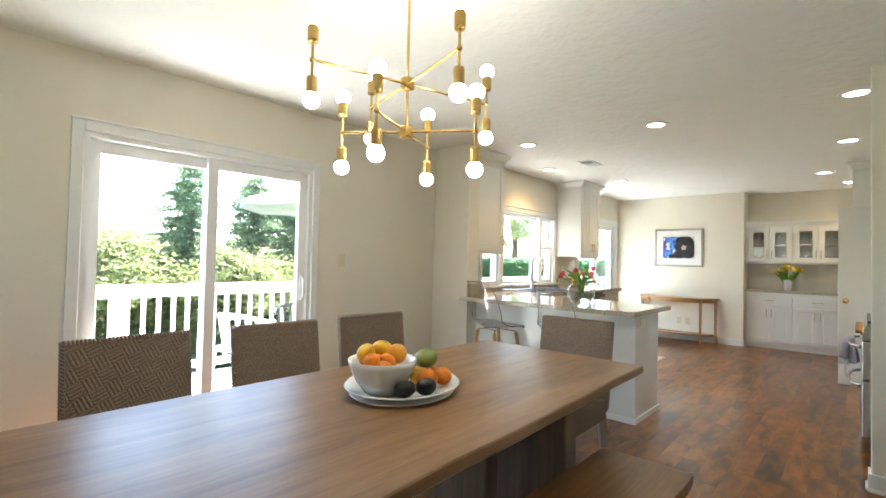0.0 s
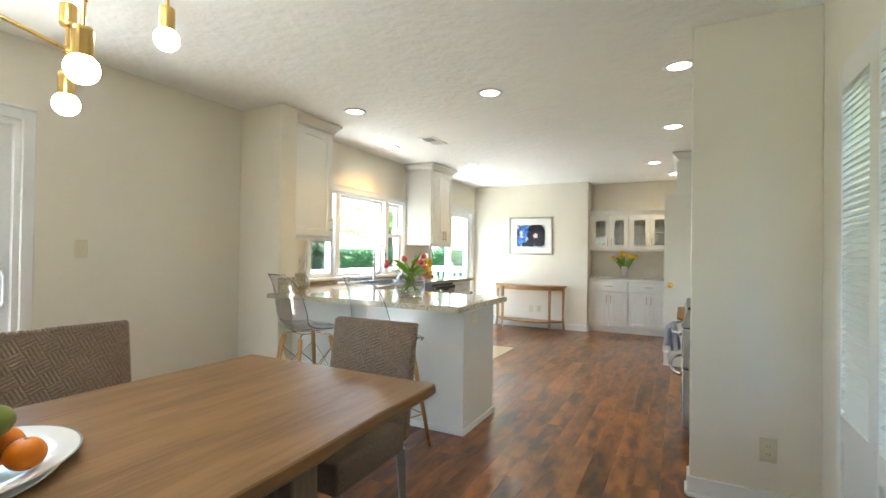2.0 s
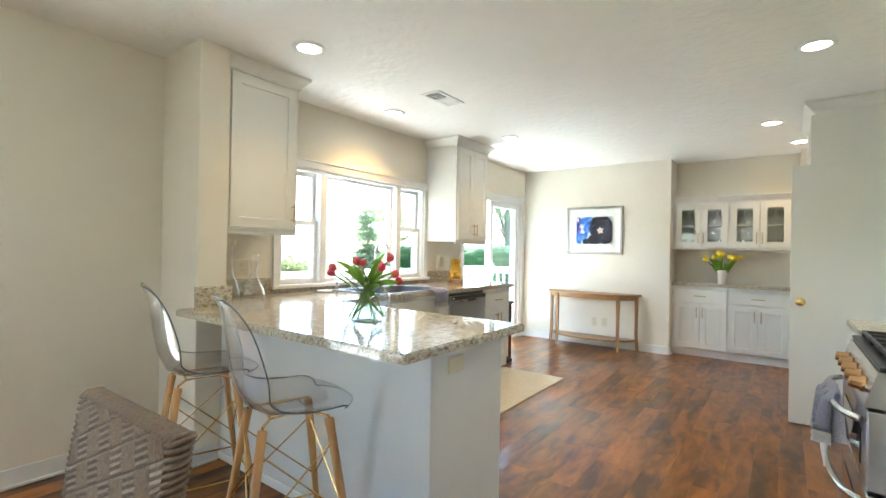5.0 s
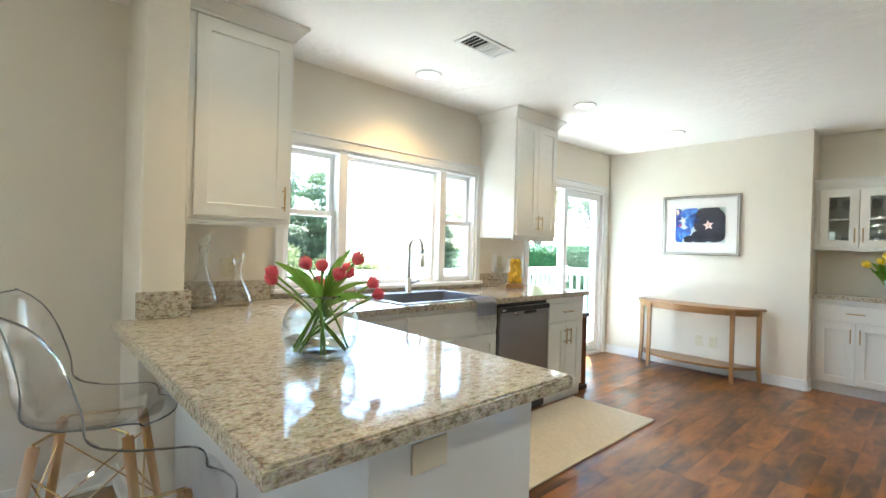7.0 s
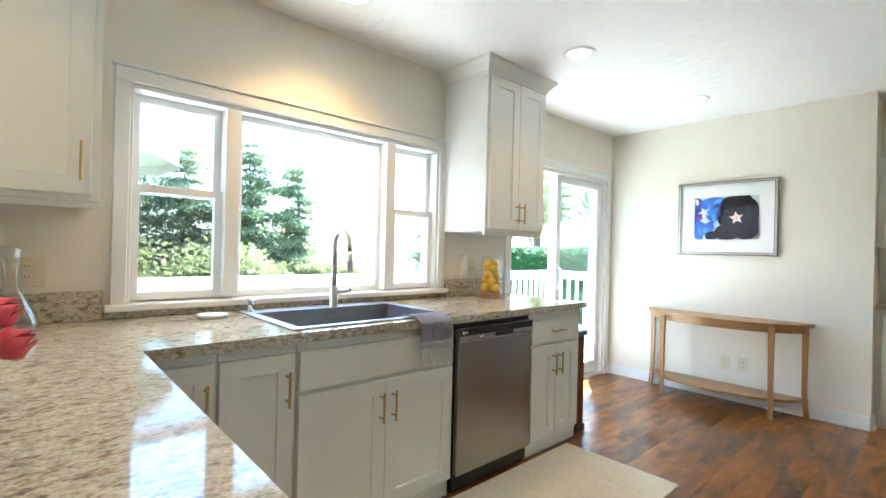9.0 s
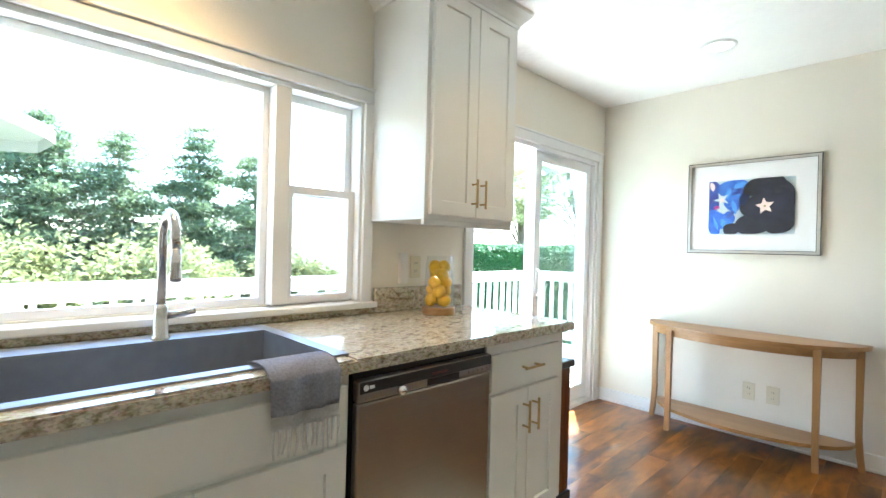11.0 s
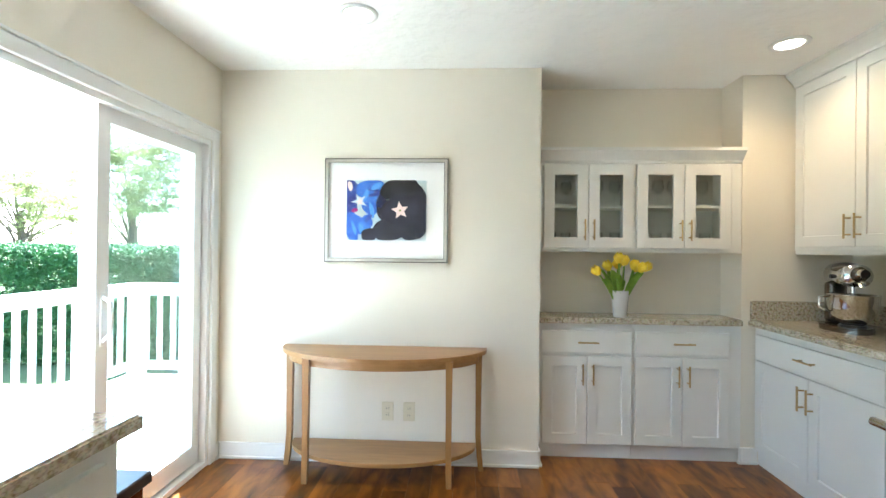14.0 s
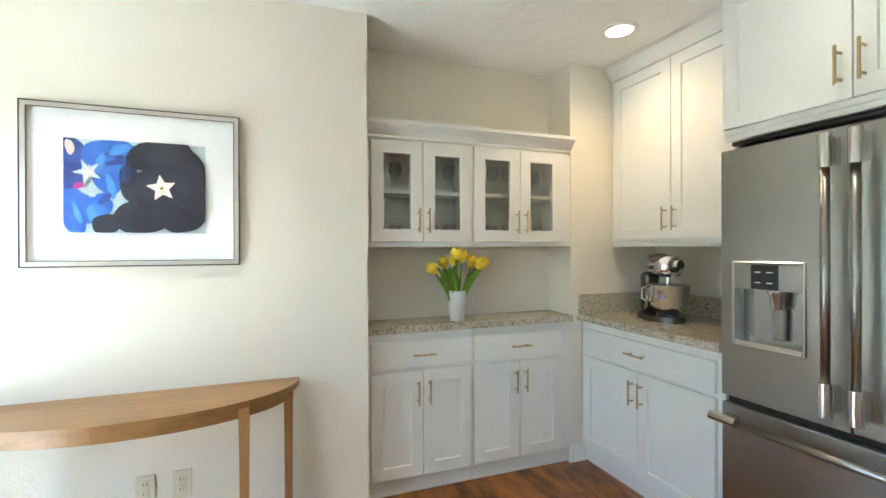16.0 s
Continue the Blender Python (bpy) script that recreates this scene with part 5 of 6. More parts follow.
# bar stools
def bar_stool():
    """Clear moulded shell on four dowel legs with wire bracing; it faces +y."""
    e = thing("bar_stool", pose(0, 0, 0), "clear polycarbonate bar stool with beech legs and brass wires", "stool", "bar stools at the peninsula")
    bm = bmesh.new()
    prof = [(0.225, 0.676), (0.20, 0.692), (0.14, 0.694), (0.06, 0.676), (-0.03, 0.665), (-0.11, 0.672), (-0.165, 0.705), (-0.198, 0.775), (-0.215, 0.865), (-0.232, 0.965), (-0.245, 1.035), (-0.262, 1.075)]
    half = [0.165, 0.195, 0.222, 0.232, 0.235, 0.232, 0.228, 0.22, 0.208, 0.192, 0.165, 0.125]
    rise = [0.0, 0.002, 0.012, 0.03, 0.045, 0.055, 0.05, 0.03, 0.0, 0.0, 0.0, 0.0]
    fwd = [-0.075, -0.055, -0.025, -0.006, 0.0, 0.015, 0.04, 0.07, 0.075, 0.06, 0.035, 0.012]
    N = 16
    rows_ = []
    for (y, z), hw, up, fo in zip(prof, half, rise, fwd):
        row = []
        for i in range(N + 1):
            u = -1 + 2 * i / N
            row.append(bm.verts.new((hw * u, y + fo * abs(u) ** 2.4, z + up * abs(u) ** 2.6)))
        rows_.append(row)
    for a, b in zip(rows_, rows_[1:]):
        for i in range(N):
            bm.faces.new((a[i], a[i + 1], b[i + 1], b[i]))
    rim = [v_.co.copy() for v_ in rows_[0]] + [r[-1].co.copy() for r in rows_[1:]] + [v_.co.copy() for v_ in reversed(rows_[-1][:-1])] + [r[0].co.copy() for r in reversed(rows_[1:-1])]
    n_ = len(rim)
    at4 = lambda i: [rim[(i + k) % n_] for k in (-1, 0, 1, 2)]
    smooth_rim = []
    for i in range(n_):
        p0, p1, p2, p3 = at4(i)
        for t in (0.0, 0.33, 0.67):
            smooth_rim.append(0.5 * (2 * p1 + (p2 - p0) * t + (2 * p0 - 5 * p1 + 4 * p2 - p3) * t * t + (3 * p1 - p0 - 3 * p2 + p3) * t ** 3))
    smooth_rim.append(smooth_rim[0])
    bmesh.ops.subdivide_edges(bm, edges=bm.edges[:], cuts=1, use_grid_fill=True, smooth=1.0)
    bmesh.ops.solidify(bm, geom=bm.faces[:], thickness=0.004)
    sh = part("shell", bm, SHELL, e, "clear moulded seat shell", smooth=True)
    part("edge", T(smooth_rim, 0.0026, 6), EDGE, sh, "smoky polished rim", smooth=True)
    top = 0.635
    feet = {}
    for sx in (-1, 1):
        for sy in (-1, 1):
            p, q = Vector((sx * 0.125, sy * 0.115 - 0.01, top)), Vector((sx * 0.215, sy * 0.205 - 0.01, 0.0))
            feet[sx, sy] = (p, q)
            part("leg", R(q, p, 0.011, 0.0165, 12), BEECH, e, "tapered beech dowel", smooth=True)
            part("bracket", T([p + Vector((0, 0, -0.03)), p + Vector((0, 0, 0.01)), Vector((sx * 0.08, sy * 0.07 - 0.02, 0.656))], 0.005, 8), BRASS, e)
    at = lambda k, z: feet[k][1].lerp(feet[k][0], z / top)
    ks = [(-1, -1), (1, -1), (1, 1), (-1, 1)]
    for a, b in zip(ks, ks[1:] + ks[:1]):
        part("wire", R(at(a, 0.21), at(b, 0.21), 0.0042, n=8), BRASS, e)
        part("wire", R(at(a, 0.56), at(b, 0.30), 0.003, n=8), BRASS, e)
        part("wire", R(at(b, 0.56), at(a, 0.30), 0.003, n=8), BRASS, e)
    part("seat_frame", T([(-0.08, -0.09, 0.657), (0.08, -0.09, 0.657), (0.08, 0.05, 0.657), (-0.08, 0.05, 0.657), (-0.08, -0.09, 0.657)], 0.005, 8), BRASS, e)
    return e


st = bar_stool()
st.matrix_world = pose(-1.45, 3.44, 0, 0, 0, -20)
copy_thing(st, pose(-2.15, 3.47, 0, 0, 0, -18))

# ---- things on the counters ----
def tulip(parent, base, tip, material, size=1.0, rnd=random):
    base, tip = Vector(base), Vector(tip)
    mid = base.lerp(tip, 0.5) + Vector((0, 0, 0.03))
    pts = [base * (1 - t) ** 2 + mid * 2 * t * (1 - t) + tip * t ** 2 for t in (0, 0.2, 0.4, 0.6, 0.8, 1)]
    st_ = part("stem", T(pts, 0.0040 * size, 6), LEAF, parent, "green stem", smooth=True)
    d = (pts[-1] - pts[-2]).normalized()
    q = d.to_track_quat("Z", "Y").to_matrix().to_4x4()
    bm = bmesh.new()
    for k in range(6):
        ang = k * math.pi / 3
        off = 0.0 if k % 2 else 0.002
        grid = []
        for j in range(6):
            t = j / 5
            rad = (0.006 + 0.0165 * math.sin(min(t * 1.25, 1.0) * math.pi * 0.62) - 0.030 * max(0, t - 0.6)) * size + off
            wd = 0.62 * math.sin(math.pi * (0.12 + 0.80 * t)) + 0.05
            grid.append([bm.verts.new(Matrix.Translation(tip) @ q @ Vector((rad * math.cos(ang + s * wd), rad * math.sin(ang + s * wd), 0.052 * size * t * (1 - 0.10 * abs(s))))) for s in (-1, -0.5, 0, 0.5, 1)])
        for a, b in zip(grid, grid[1:]):
            for i in range(4):
                bm.faces.new((a[i], a[i + 1], b[i + 1], b[i]))
    part("blossom", bm, material, st_, smooth=True)


def leaf(parent, base, tip, width, bend=0.05, twist=0.0):
    base, tip = Vector(base), Vector(tip)
    d = tip - base
    side = d.cross(Vector((0, 0, 1)))
    side = side.normalized() if side.length > 1e-3 else Vector((1, 0, 0))
    side.rotate(Matrix.Rotation(radians(twist), 3, d))
    over = d.cross(side).normalized()
    bm = bmesh.new()
    grid = []
    for j in range(9):
        t = j / 8
        c = base.lerp(tip, t) + Vector((0, 0, bend * math.sin(math.pi * t)))
        w_ = width * math.sin(math.pi * min(0.999, 0.12 + 0.86 * t)) ** 0.8
        grid.append([bm.verts.new(c + side * w_ * s + over * 0.3 * w_ * abs(s)) for s in (-1, 0, 1)])
    for a, b in zip(grid, grid[1:]):
        for i in range(2):
            bm.faces.new((a[i], a[i + 1], b[i + 1], b[i]))
    part("leaf", bm, LEAF, parent, smooth=True)


tv = thing("tulip_vase", pose(-1.613, 3.979, 0.9), "round clear glass vase of pink tulips in water", "vase")
outer = [(0.0, 0.0), (0.076, 0.0), (0.094, 0.008), (0.112, 0.04), (0.119, 0.08), (0.116, 0.115), (0.100, 0.15), (0.078, 0.169), (0.066, 0.176), (0.066, 0.186)]
inner = [(r_ - 0.004, z_ + 0.004) for r_, z_ in reversed(outer[1:])] + [(0.0, 0.012)]
part("glass", L(outer + inner, 48), CGLASS, tv, "clear globe glass", smooth=True)
part("lip", T([(0.0645 * math.cos(2 * math.pi * i / 32), 0.0645 * math.sin(2 * math.pi * i / 32), 0.189) for i in range(33)], 0.0032, 6), GLASS, tv, smooth=True)
part("water", L([(0.0, 0.014), (0.070, 0.014), (0.088, 0.020), (0.105, 0.046), (0.108, 0.056), (0.0, 0.056)], 32), WATER, tv, smooth=True)
for x, y, z in ((-0.114, -0.097, 0.245), (-0.135, -0.090, 0.222), (-0.021, -0.034, 0.272), (-0.060, 0.030, 0.262), (0.076, 0.006, 0.246), (0.059, 0.076, 0.292), (-0.030, 0.100, 0.243), (0.015, 0.160, 0.214), (0.028, 0.172, 0.178), (-0.060, 0.020, 0.210), (0.000, 0.075, 0.255)):
    k_ = 0.085 / math.hypot(x, y)
    tulip(tv, (-x * k_, -y * k_, 0.022), (x, y, z), RED, 0.92)
# leaves: reach along and across the counter's diagonal, height of the tip, half width
for u, w_, z, wd in ((-0.150, 0.00, 0.292, 0.020), (-0.120, 0.02, 0.245, 0.021), (-0.070, -0.05, 0.275, 0.017), (-0.045, -0.06, 0.255, 0.020), (0.020, -0.03, 0.262, 0.019), (0.050, 0.03, 0.315, 0.016), (0.090, -0.01, 0.340, 0.015), (0.080, -0.06, 0.240, 0.016), (0.145, 0.02, 0.235, 0.012), (0.155, -0.03, 0.190, 0.018), (-0.02, 0.10, 0.26, 0.018), (0.06, 0.11, 0.24, 0.017), (-0.09, 0.09, 0.25, 0.018), (0.00, -0.11, 0.235, 0.018)):
    lx, ly = 0.671 * u - 0.741 * w_, 0.741 * u + 0.671 * w_
    leaf(tv, (-0.22 * lx, -0.22 * ly, 0.125), (lx, ly, z), wd * 0.80, 0.03, 75 if u * w_ <= 0 else -70)

yv = thing("yellow_tulip_vase", pose(-0.585, 8.87, 0.9), "white ceramic vase of yellow tulips in the alcove", "vase")
part("pot", L([(0.0, 0.0), (0.042, 0.0), (0.056, 0.165), (0.058, 0.17), (0.052, 0.17), (0.04, 0.02), (0, 0.02)], 36), CERAMIC, yv, smooth=True)
ry = random.Random(4)
for k in range(9):
    a = k * 2.4
    rr = 0.03 + 0.13 * ry.random()
    tulip(yv, (0.02 * math.cos(a), 0.02 * math.sin(a), 0.06), (rr * math.cos(a) * 1.15, rr * math.sin(a) * 0.7 - 0.03, 0.33 + 0.05 * ry.random() - rr * 0.55), YTULIP, 1.45)
for k in range(15):
    a = k * 2.0 + 0.3
    leaf(yv, (0.03 * math.cos(a), 0.03 * math.sin(a), 0.13), (0.14 * math.cos(a), 0.10 * math.sin(a) - 0.02, 0.22 + 0.10 * ry.random()), 0.022, 0.035, 60 if k % 2 else -50)

lmv = thing("lemon_vase", pose(-2.93, 6.60, 0.9), "tapered glass cloche of lemons on a wooden base", "vase")
part("base", L([(0.0, 0.0), (0.080, 0.0), (0.083, 0.004), (0.083, 0.032), (0.079, 0.036), (0.0, 0.036)], 36), OAKX, lmv, "turned wooden base")
part("glass", L([(0.079, 0.0365), (0.0795, 0.06), (0.064, 0.285), (0.060, 0.285), (0.075, 0.06), (0.0745, 0.0365)], 40), VGLASS, lmv, "clear tapered glass", smooth=True)
rl_ = random.Random(2)
for z_, rr, n_ in ((0.068, 0.041, 3), (0.112, 0.038, 3), (0.155, 0.034, 3), (0.196, 0.030, 2), (0.232, 0.024, 2)):
    for k in range(n_):
        a = 2 * math.pi * k / n_ + z_ * 31
        bm = ball(bmesh.new(), (0, 0, 0), 0.0295, 3, (1.14, 1, 1))
        o = tagged(part("lemon", bm, YELLOW, smooth=True), "yellow lemon inside the glass cloche", "fruit", "lemons in the cloche")
        o.matrix_world = pose(-2.93 + rr * math.cos(a), 6.60 + rr * math.sin(a), 0.9 + z_, rl_.uniform(0, 90), rl_.uniform(0, 90), rl_.uniform(0, 360))


def carafe(x, y, hgt, turn, label):
    e = thing("carafe", pose(x, y, 0.9005, 0, 0, turn), label, "carafe", "glass carafes")
    prof = [(0.0, 0.002), (0.062, 0.002), (0.078, 0.010), (0.079, 0.026), (0.066, 0.07 * hgt / 0.28), (0.036, 0.13 * hgt / 0.28), (0.021, 0.60 * hgt), (0.018, 0.70 * hgt), (0.022, 0.82 * hgt), (0.034, hgt)]
    bm = L(prof + [(r_ - 0.0024, z_) for r_, z_ in reversed(prof[2:])] + [(0.0, 0.007)], 36)
    for v_ in bm.verts:
        k_ = v_.co.z - 0.68 * hgt
        if k_ > 0:
            v_.co.z += k_ * v_.co.x * 9
            v_.co.x += k_ * 0.12
    part("glass", bm, DECANTER, e, smooth=True)


carafe(-2.90, 3.975, 0.355, 30, "tall clear glass wine decanter with slanted lip")
carafe(-2.895, 4.15, 0.275, -20, "clear glass wine decanter with slanted lip")

# stand mixer
mx = thing("stand_mixer", pose(0.50, 8.47, 0.9005, 0, 0, -105), "silver tilt-head stand mixer with steel bowl", "mixer")
bm = bmesh.new()
prism(bm, [(0.17 * math.cos(a) * 1.0 + 0.0, 0.105 * math.sin(a)) for a in [2 * math.pi * i / 28 for i in range(28)]], 0.0, 0.03, 0.008)
MIXM = mat("mixer_paint", (0.15, 0.14, 0.13), 0.22, 0.85)
part("foot", bm, MIXM, mx, smooth=False)
bm = B(-0.15, -0.045, 0.03, -0.075, 0.045, 0.26, bevel=0.02, seg=3)
part("column", bm, MIXM, mx, smooth=True)
bm = ball(bmesh.new(), (0.0, 0, 0.31), 0.075, 3, (2.3, 0.82, 0.85))
part("motor_head", bm, MIXM, mx, smooth=True)
part("band", R((-0.10, 0, 0.302), (0.13, 0, 0.302), 0.066, 0.060, 24), CHROME, mx, "polished chrome trim band", smooth=True)
part("hub_cap", R((0.16, 0, 0.315), (0.185, 0, 0.315), 0.026, 0.022, 20), CHROME, mx)
for s in (-1, 1):
    part("control_knob", R((0.02, s * 0.058, 0.295), (0.02, s * 0.082, 0.295), 0.012, n=12), BLACK, mx)
part("beater_shaft", R((0.075, 0, 0.17), (0.075, 0, 0.26), 0.013), CHROME, mx)
bo = part("bowl", L([(0.0, 0.042), (0.05, 0.042), (0.055, 0.05), (0.088, 0.085), (0.108, 0.14), (0.110, 0.20), (0.114, 0.203), (0.106, 0.20), (0.104, 0.14), (0.085, 0.09), (0, 0.055)], 36, (0.07, 0, 0)), CHROME, mx, "polished steel mixing bowl", smooth=True)
part("bowl_handle", T([(0.07, -0.108, 0.19), (0.07, -0.15, 0.185), (0.07, -0.152, 0.13), (0.07, -0.10, 0.105)], 0.007, 8), CHROME, bo, smooth=True)
part("bowl_rest", R((0.07, 0, 0.03), (0.07, 0, 0.0415), 0.062, 0.056, 24), BLACK, mx)

# glassware behind the glazed doors
rgw = random.Random(8)
for x0, x1 in ((-1.07, -0.55), (-0.48, 0.03)):
    for sh_, hh in ((1.3505, "cup"), (1.6185, "stem")):
        for k in range(5):
            x = x0 + (x1 - x0) * (k + 0.5) / 5
            y = 8.93 + 0.05 * rgw.random()
            if hh == "cup":
                e = tagged(part("tumbler", L([(0.0, 0.004), (0.026, 0.004), (0.032, 0.095), (0.034, 0.095), (0.028, 0.0), (0, 0)], 20), CGLASS, smooth=True, loc=(x, y, sh_)), "clear glass tumbler in the glazed cabinet", "glass", "glassware in the cabinet")
            else:
                e = tagged(part("wine_glass", L([(0.0, 0.003), (0.032, 0.001), (0.005, 0.006), (0.004, 0.07), (0.022, 0.085), (0.037, 0.12), (0.030, 0.17), (0.029, 0.17), (0.035, 0.12), (0.0, 0.085)], 20), CGLASS, smooth=True, loc=(x, y, sh_)), "clear stemmed wine glass in the glazed cabinet", "glass", "glassware in the cabinet")

# console table
cs = thing("console_table", pose(-2.075, YN - 0.016, 0), "oak half-round console table with a lower shelf", "console table")


def half_round(w_, d_, z0_, z1_, y_=0.0, n_=28):
    pts = [(w_ / 2 * math.cos(math.pi + math.pi * i / n_), y_ + d_ * math.sin(math.pi + math.pi * i / n_)) for i in range(n_ + 1)]
    return prism(bmesh.new(), pts, z0_, z1_, 0.004)


part("tabletop", half_round(1.25, 0.375, 0.70, 0.725), OAKX, cs)
bm = bmesh.new()
for w_, d_ in ((1.17, 0.335),):
    n_ = 28
    o_ = [(w_ / 2 * math.cos(math.pi + math.pi * i / n_), d_ * math.sin(math.pi + math.pi * i / n_) - 0.004) for i in range(n_ + 1)]
    i_ = [(x * 0.95, y * 0.93) for x, y in o_]
    for (a, b), (c_, d2) in zip(zip(o_, o_[1:]), zip(i_, i_[1:])):
        vs = [bm.verts.new((p[0], p[1], z)) for z in (0.652, 0.6995) for p in (a, b, d2, c_)]
        for f in ((0, 1, 5, 4), (2, 3, 7, 6), (0, 3, 2, 1), (4, 5, 6, 7)):
            bm.faces.new([vs[q] for q in f])
bmesh.ops.remove_doubles(bm, verts=bm.verts, dist=1e-4)
part("apron", bm, OAKX, cs)
part("shelf", half_round(1.13, 0.325, 0.122, 0.144), OAKX, cs)
for x, y, r_ in ((-0.575, -0.045, 0), (0.575, -0.045, 0), (-0.40, -0.266, 0), (0.405, -0.266, 0)):
    bm = bmesh.new()
    prev = None
    s_ = 0.017
    for z, sc_, push in ((0.6995, 1.15, 0), (0.45, 1.0, 0), (0.2, 0.95, 0.0), (0.08, 0.95, 0.012), (0.0, 0.9, 0.026)):
        l_ = math.hypot(x, y)
        push *= 0.7 if abs(x) > 0.5 else 0.15
        ox, oy = x + push * x / l_, min(y + push * (y / l_), -0.02)
        quad_ = [bm.verts.new((ox + a * s_ * sc_, oy + b * s_ * sc_, z)) for a, b in ((-1, -1), (1, -1), (1, 1), (-1, 1))]
        if prev:
            for i in range(4):
                bm.faces.new((prev[i], prev[(i + 1) % 4], quad_[(i + 1) % 4], quad_[i]))
        else:
            bm.faces.new(quad_)
        prev = quad_
    bm.faces.new(prev)
    part("leg", bm, LEGW, cs)

# framed flower print
pw, ph = 0.765, 0.641
pc = thing("framed_print", pose(-2.078, YN, 1.558), "framed print of blue and black flowers, white mat", "picture")
bm = bmesh.new()
ring(bm, -pw / 2, -ph / 2, pw / 2, ph / 2, 0.022, 0.022, 0.022, 0.022, -0.03, -0.001, XZ)
part("frame", bm, SILVER, pc, "silver wooden frame")
for o_, w_ in ((0.0005, 0.005), (0.0225, 0.003)):
    bm = bmesh.new()
    X, Z = pw / 2 - o_, ph / 2 - o_
    ring(bm, -X, -Z, X, Z, w_, w_, w_, w_, -0.0318, -0.0285, XZ)
    part("frame_line", bm, DARKF, pc)
part("mat", B(-pw / 2 + 0.022, -0.012, -ph / 2 + 0.022, pw / 2 - 0.022, -0.002, ph / 2 - 0.022), MAT_BOARD, pc)
ix0, ix1, iz0, iz1 = -0.248, 0.248, -0.184, 0.187


def petal(nm, cx, cz, a_, b_, rot, lay, material):
    bm = bmesh.new()
    pts = []
    for i in range(28):
        t = 2 * math.pi * i / 28
        k_ = 1 + 0.05 * math.sin(3 * t + cx * 50) + 0.03 * math.sin(5 * t + cz * 70)
        u, v_ = a_ * k_ * math.cos(t), b_ * k_ * math.sin(t)
        x = cx + u * math.cos(rot) - v_ * math.sin(rot)
        z = cz + u * math.sin(rot) + v_ * math.cos(rot)
        pts.append((min(max(x, ix0), ix1), min(max(z, iz0), iz1)))
    y_ = -0.0128 - 0.0006 * lay
    bm.faces.new([bm.verts.new((x, y_, z)) for x, z in pts])
    part(nm, bm, material, pc)


bm = bmesh.new()
bm.faces.new([bm.verts.new((x, -0.0126, z)) for x, z in ((ix0, iz0), (ix1, iz0), (ix1, iz1), (ix0, iz1))])
part("print_ground", bm, PALE, pc)
layer = 1
for cx, cz, a_, b_, rot, mt in ((-0.215, 0.12, 0.05, 0.075, 0.3, INDIGO), (-0.22, 0.02, 0.04, 0.06, 0, INDIGO), (-0.215, -0.06, 0.055, 0.05, 0.2, BLUE), (-0.215, -0.14, 0.035, 0.06, 0.5, BLUE), (-0.10, 0.135, 0.095, 0.055, 0.2, BLUE), (-0.075, 0.06, 0.075, 0.075, 0.0, INDIGO), (-0.10, 0.05, 0.06, 0.08, 0.3, BLUE), (-0.14, -0.09, 0.07, 0.045, 0.9, BLUE), (-0.195, 0.055, 0.03, 0.04, 0.6, INDIGO), (-0.17, -0.02, 0.035, 0.014, -0.5, PALE), (-0.06, 0.15, 0.04, 0.018, 0.5, SKYB), (-0.13, 0.09, 0.045, 0.014, 1.2, SKYB), (-0.09, 0.0, 0.014, 0.05, 0.2, SKYB), (-0.15, -0.12, 0.016, 0.045, 0.3, SKYB), (-0.20, -0.11, 0.010, 0.045, 0.3, SKYB), (-0.225, 0.15, 0.015, 0.03, 0.2, STARW), (-0.11, -0.05, 0.03, 0.012, 0.8, INDIGO), (-0.06, 0.10, 0.05, 0.012, 0.2, INDIGO), (-0.195, 0.0, 0.02, 0.012, 0.3, mat("print_magenta", (0.45, 0.03, 0.25), 0.6)),
                                (0.09, 0.13, 0.125, 0.075, 0.1, INK), (0.17, 0.06, 0.085, 0.12, 0.2, INK), (0.02, 0.02, 0.085, 0.09, 0, INK), (0.03, -0.12, 0.12, 0.068, 0.1, INK), (0.165, -0.09, 0.09, 0.095, 0, INK), (-0.10, -0.15, 0.055, 0.04, 0.2, INK), (0.09, 0.0, 0.11, 0.10, 0, INK), (0.20, -0.02, 0.05, 0.13, 0, INK)):
    petal("print_petal", cx, cz, a_, b_, rot, layer, mt)
    layer += 1
for cx, cz, big, small, turn, mt in ((0.088, 0.0, 0.056, 0.026, 0.15, STARW), (-0.165, 0.055, 0.052, 0.020, 0.4, PALE), (-0.163, 0.052, 0.026, 0.010, 0.2, STARW)):
    pts = []
    for i in range(10):
        r_ = big if i % 2 == 0 else small
        t = math.pi / 2 + turn + math.pi * i / 5
        pts.append((cx + r_ * math.cos(t), cz + r_ * math.sin(t)))
    bm = bmesh.new()
    bm.faces.new([bm.verts.new((x, -0.0128 - 0.0006 * layer, z)) for x, z in pts])
    part("print_star", bm, mt, pc)
    layer += 1
bm = ball(bmesh.new(), (0.088, -0.0128 - 0.0006 * layer, 0.0), 0.007, 2, (1, 0.02, 1))
part("print_stamen", bm, GREENF, pc)
g_ = part("glazing", B(-pw / 2 + 0.022, -0.0275, -ph / 2 + 0.022, pw / 2 - 0.022, -0.026, ph / 2 - 0.022), PICGLASS, pc)
g_.visible_shadow = False

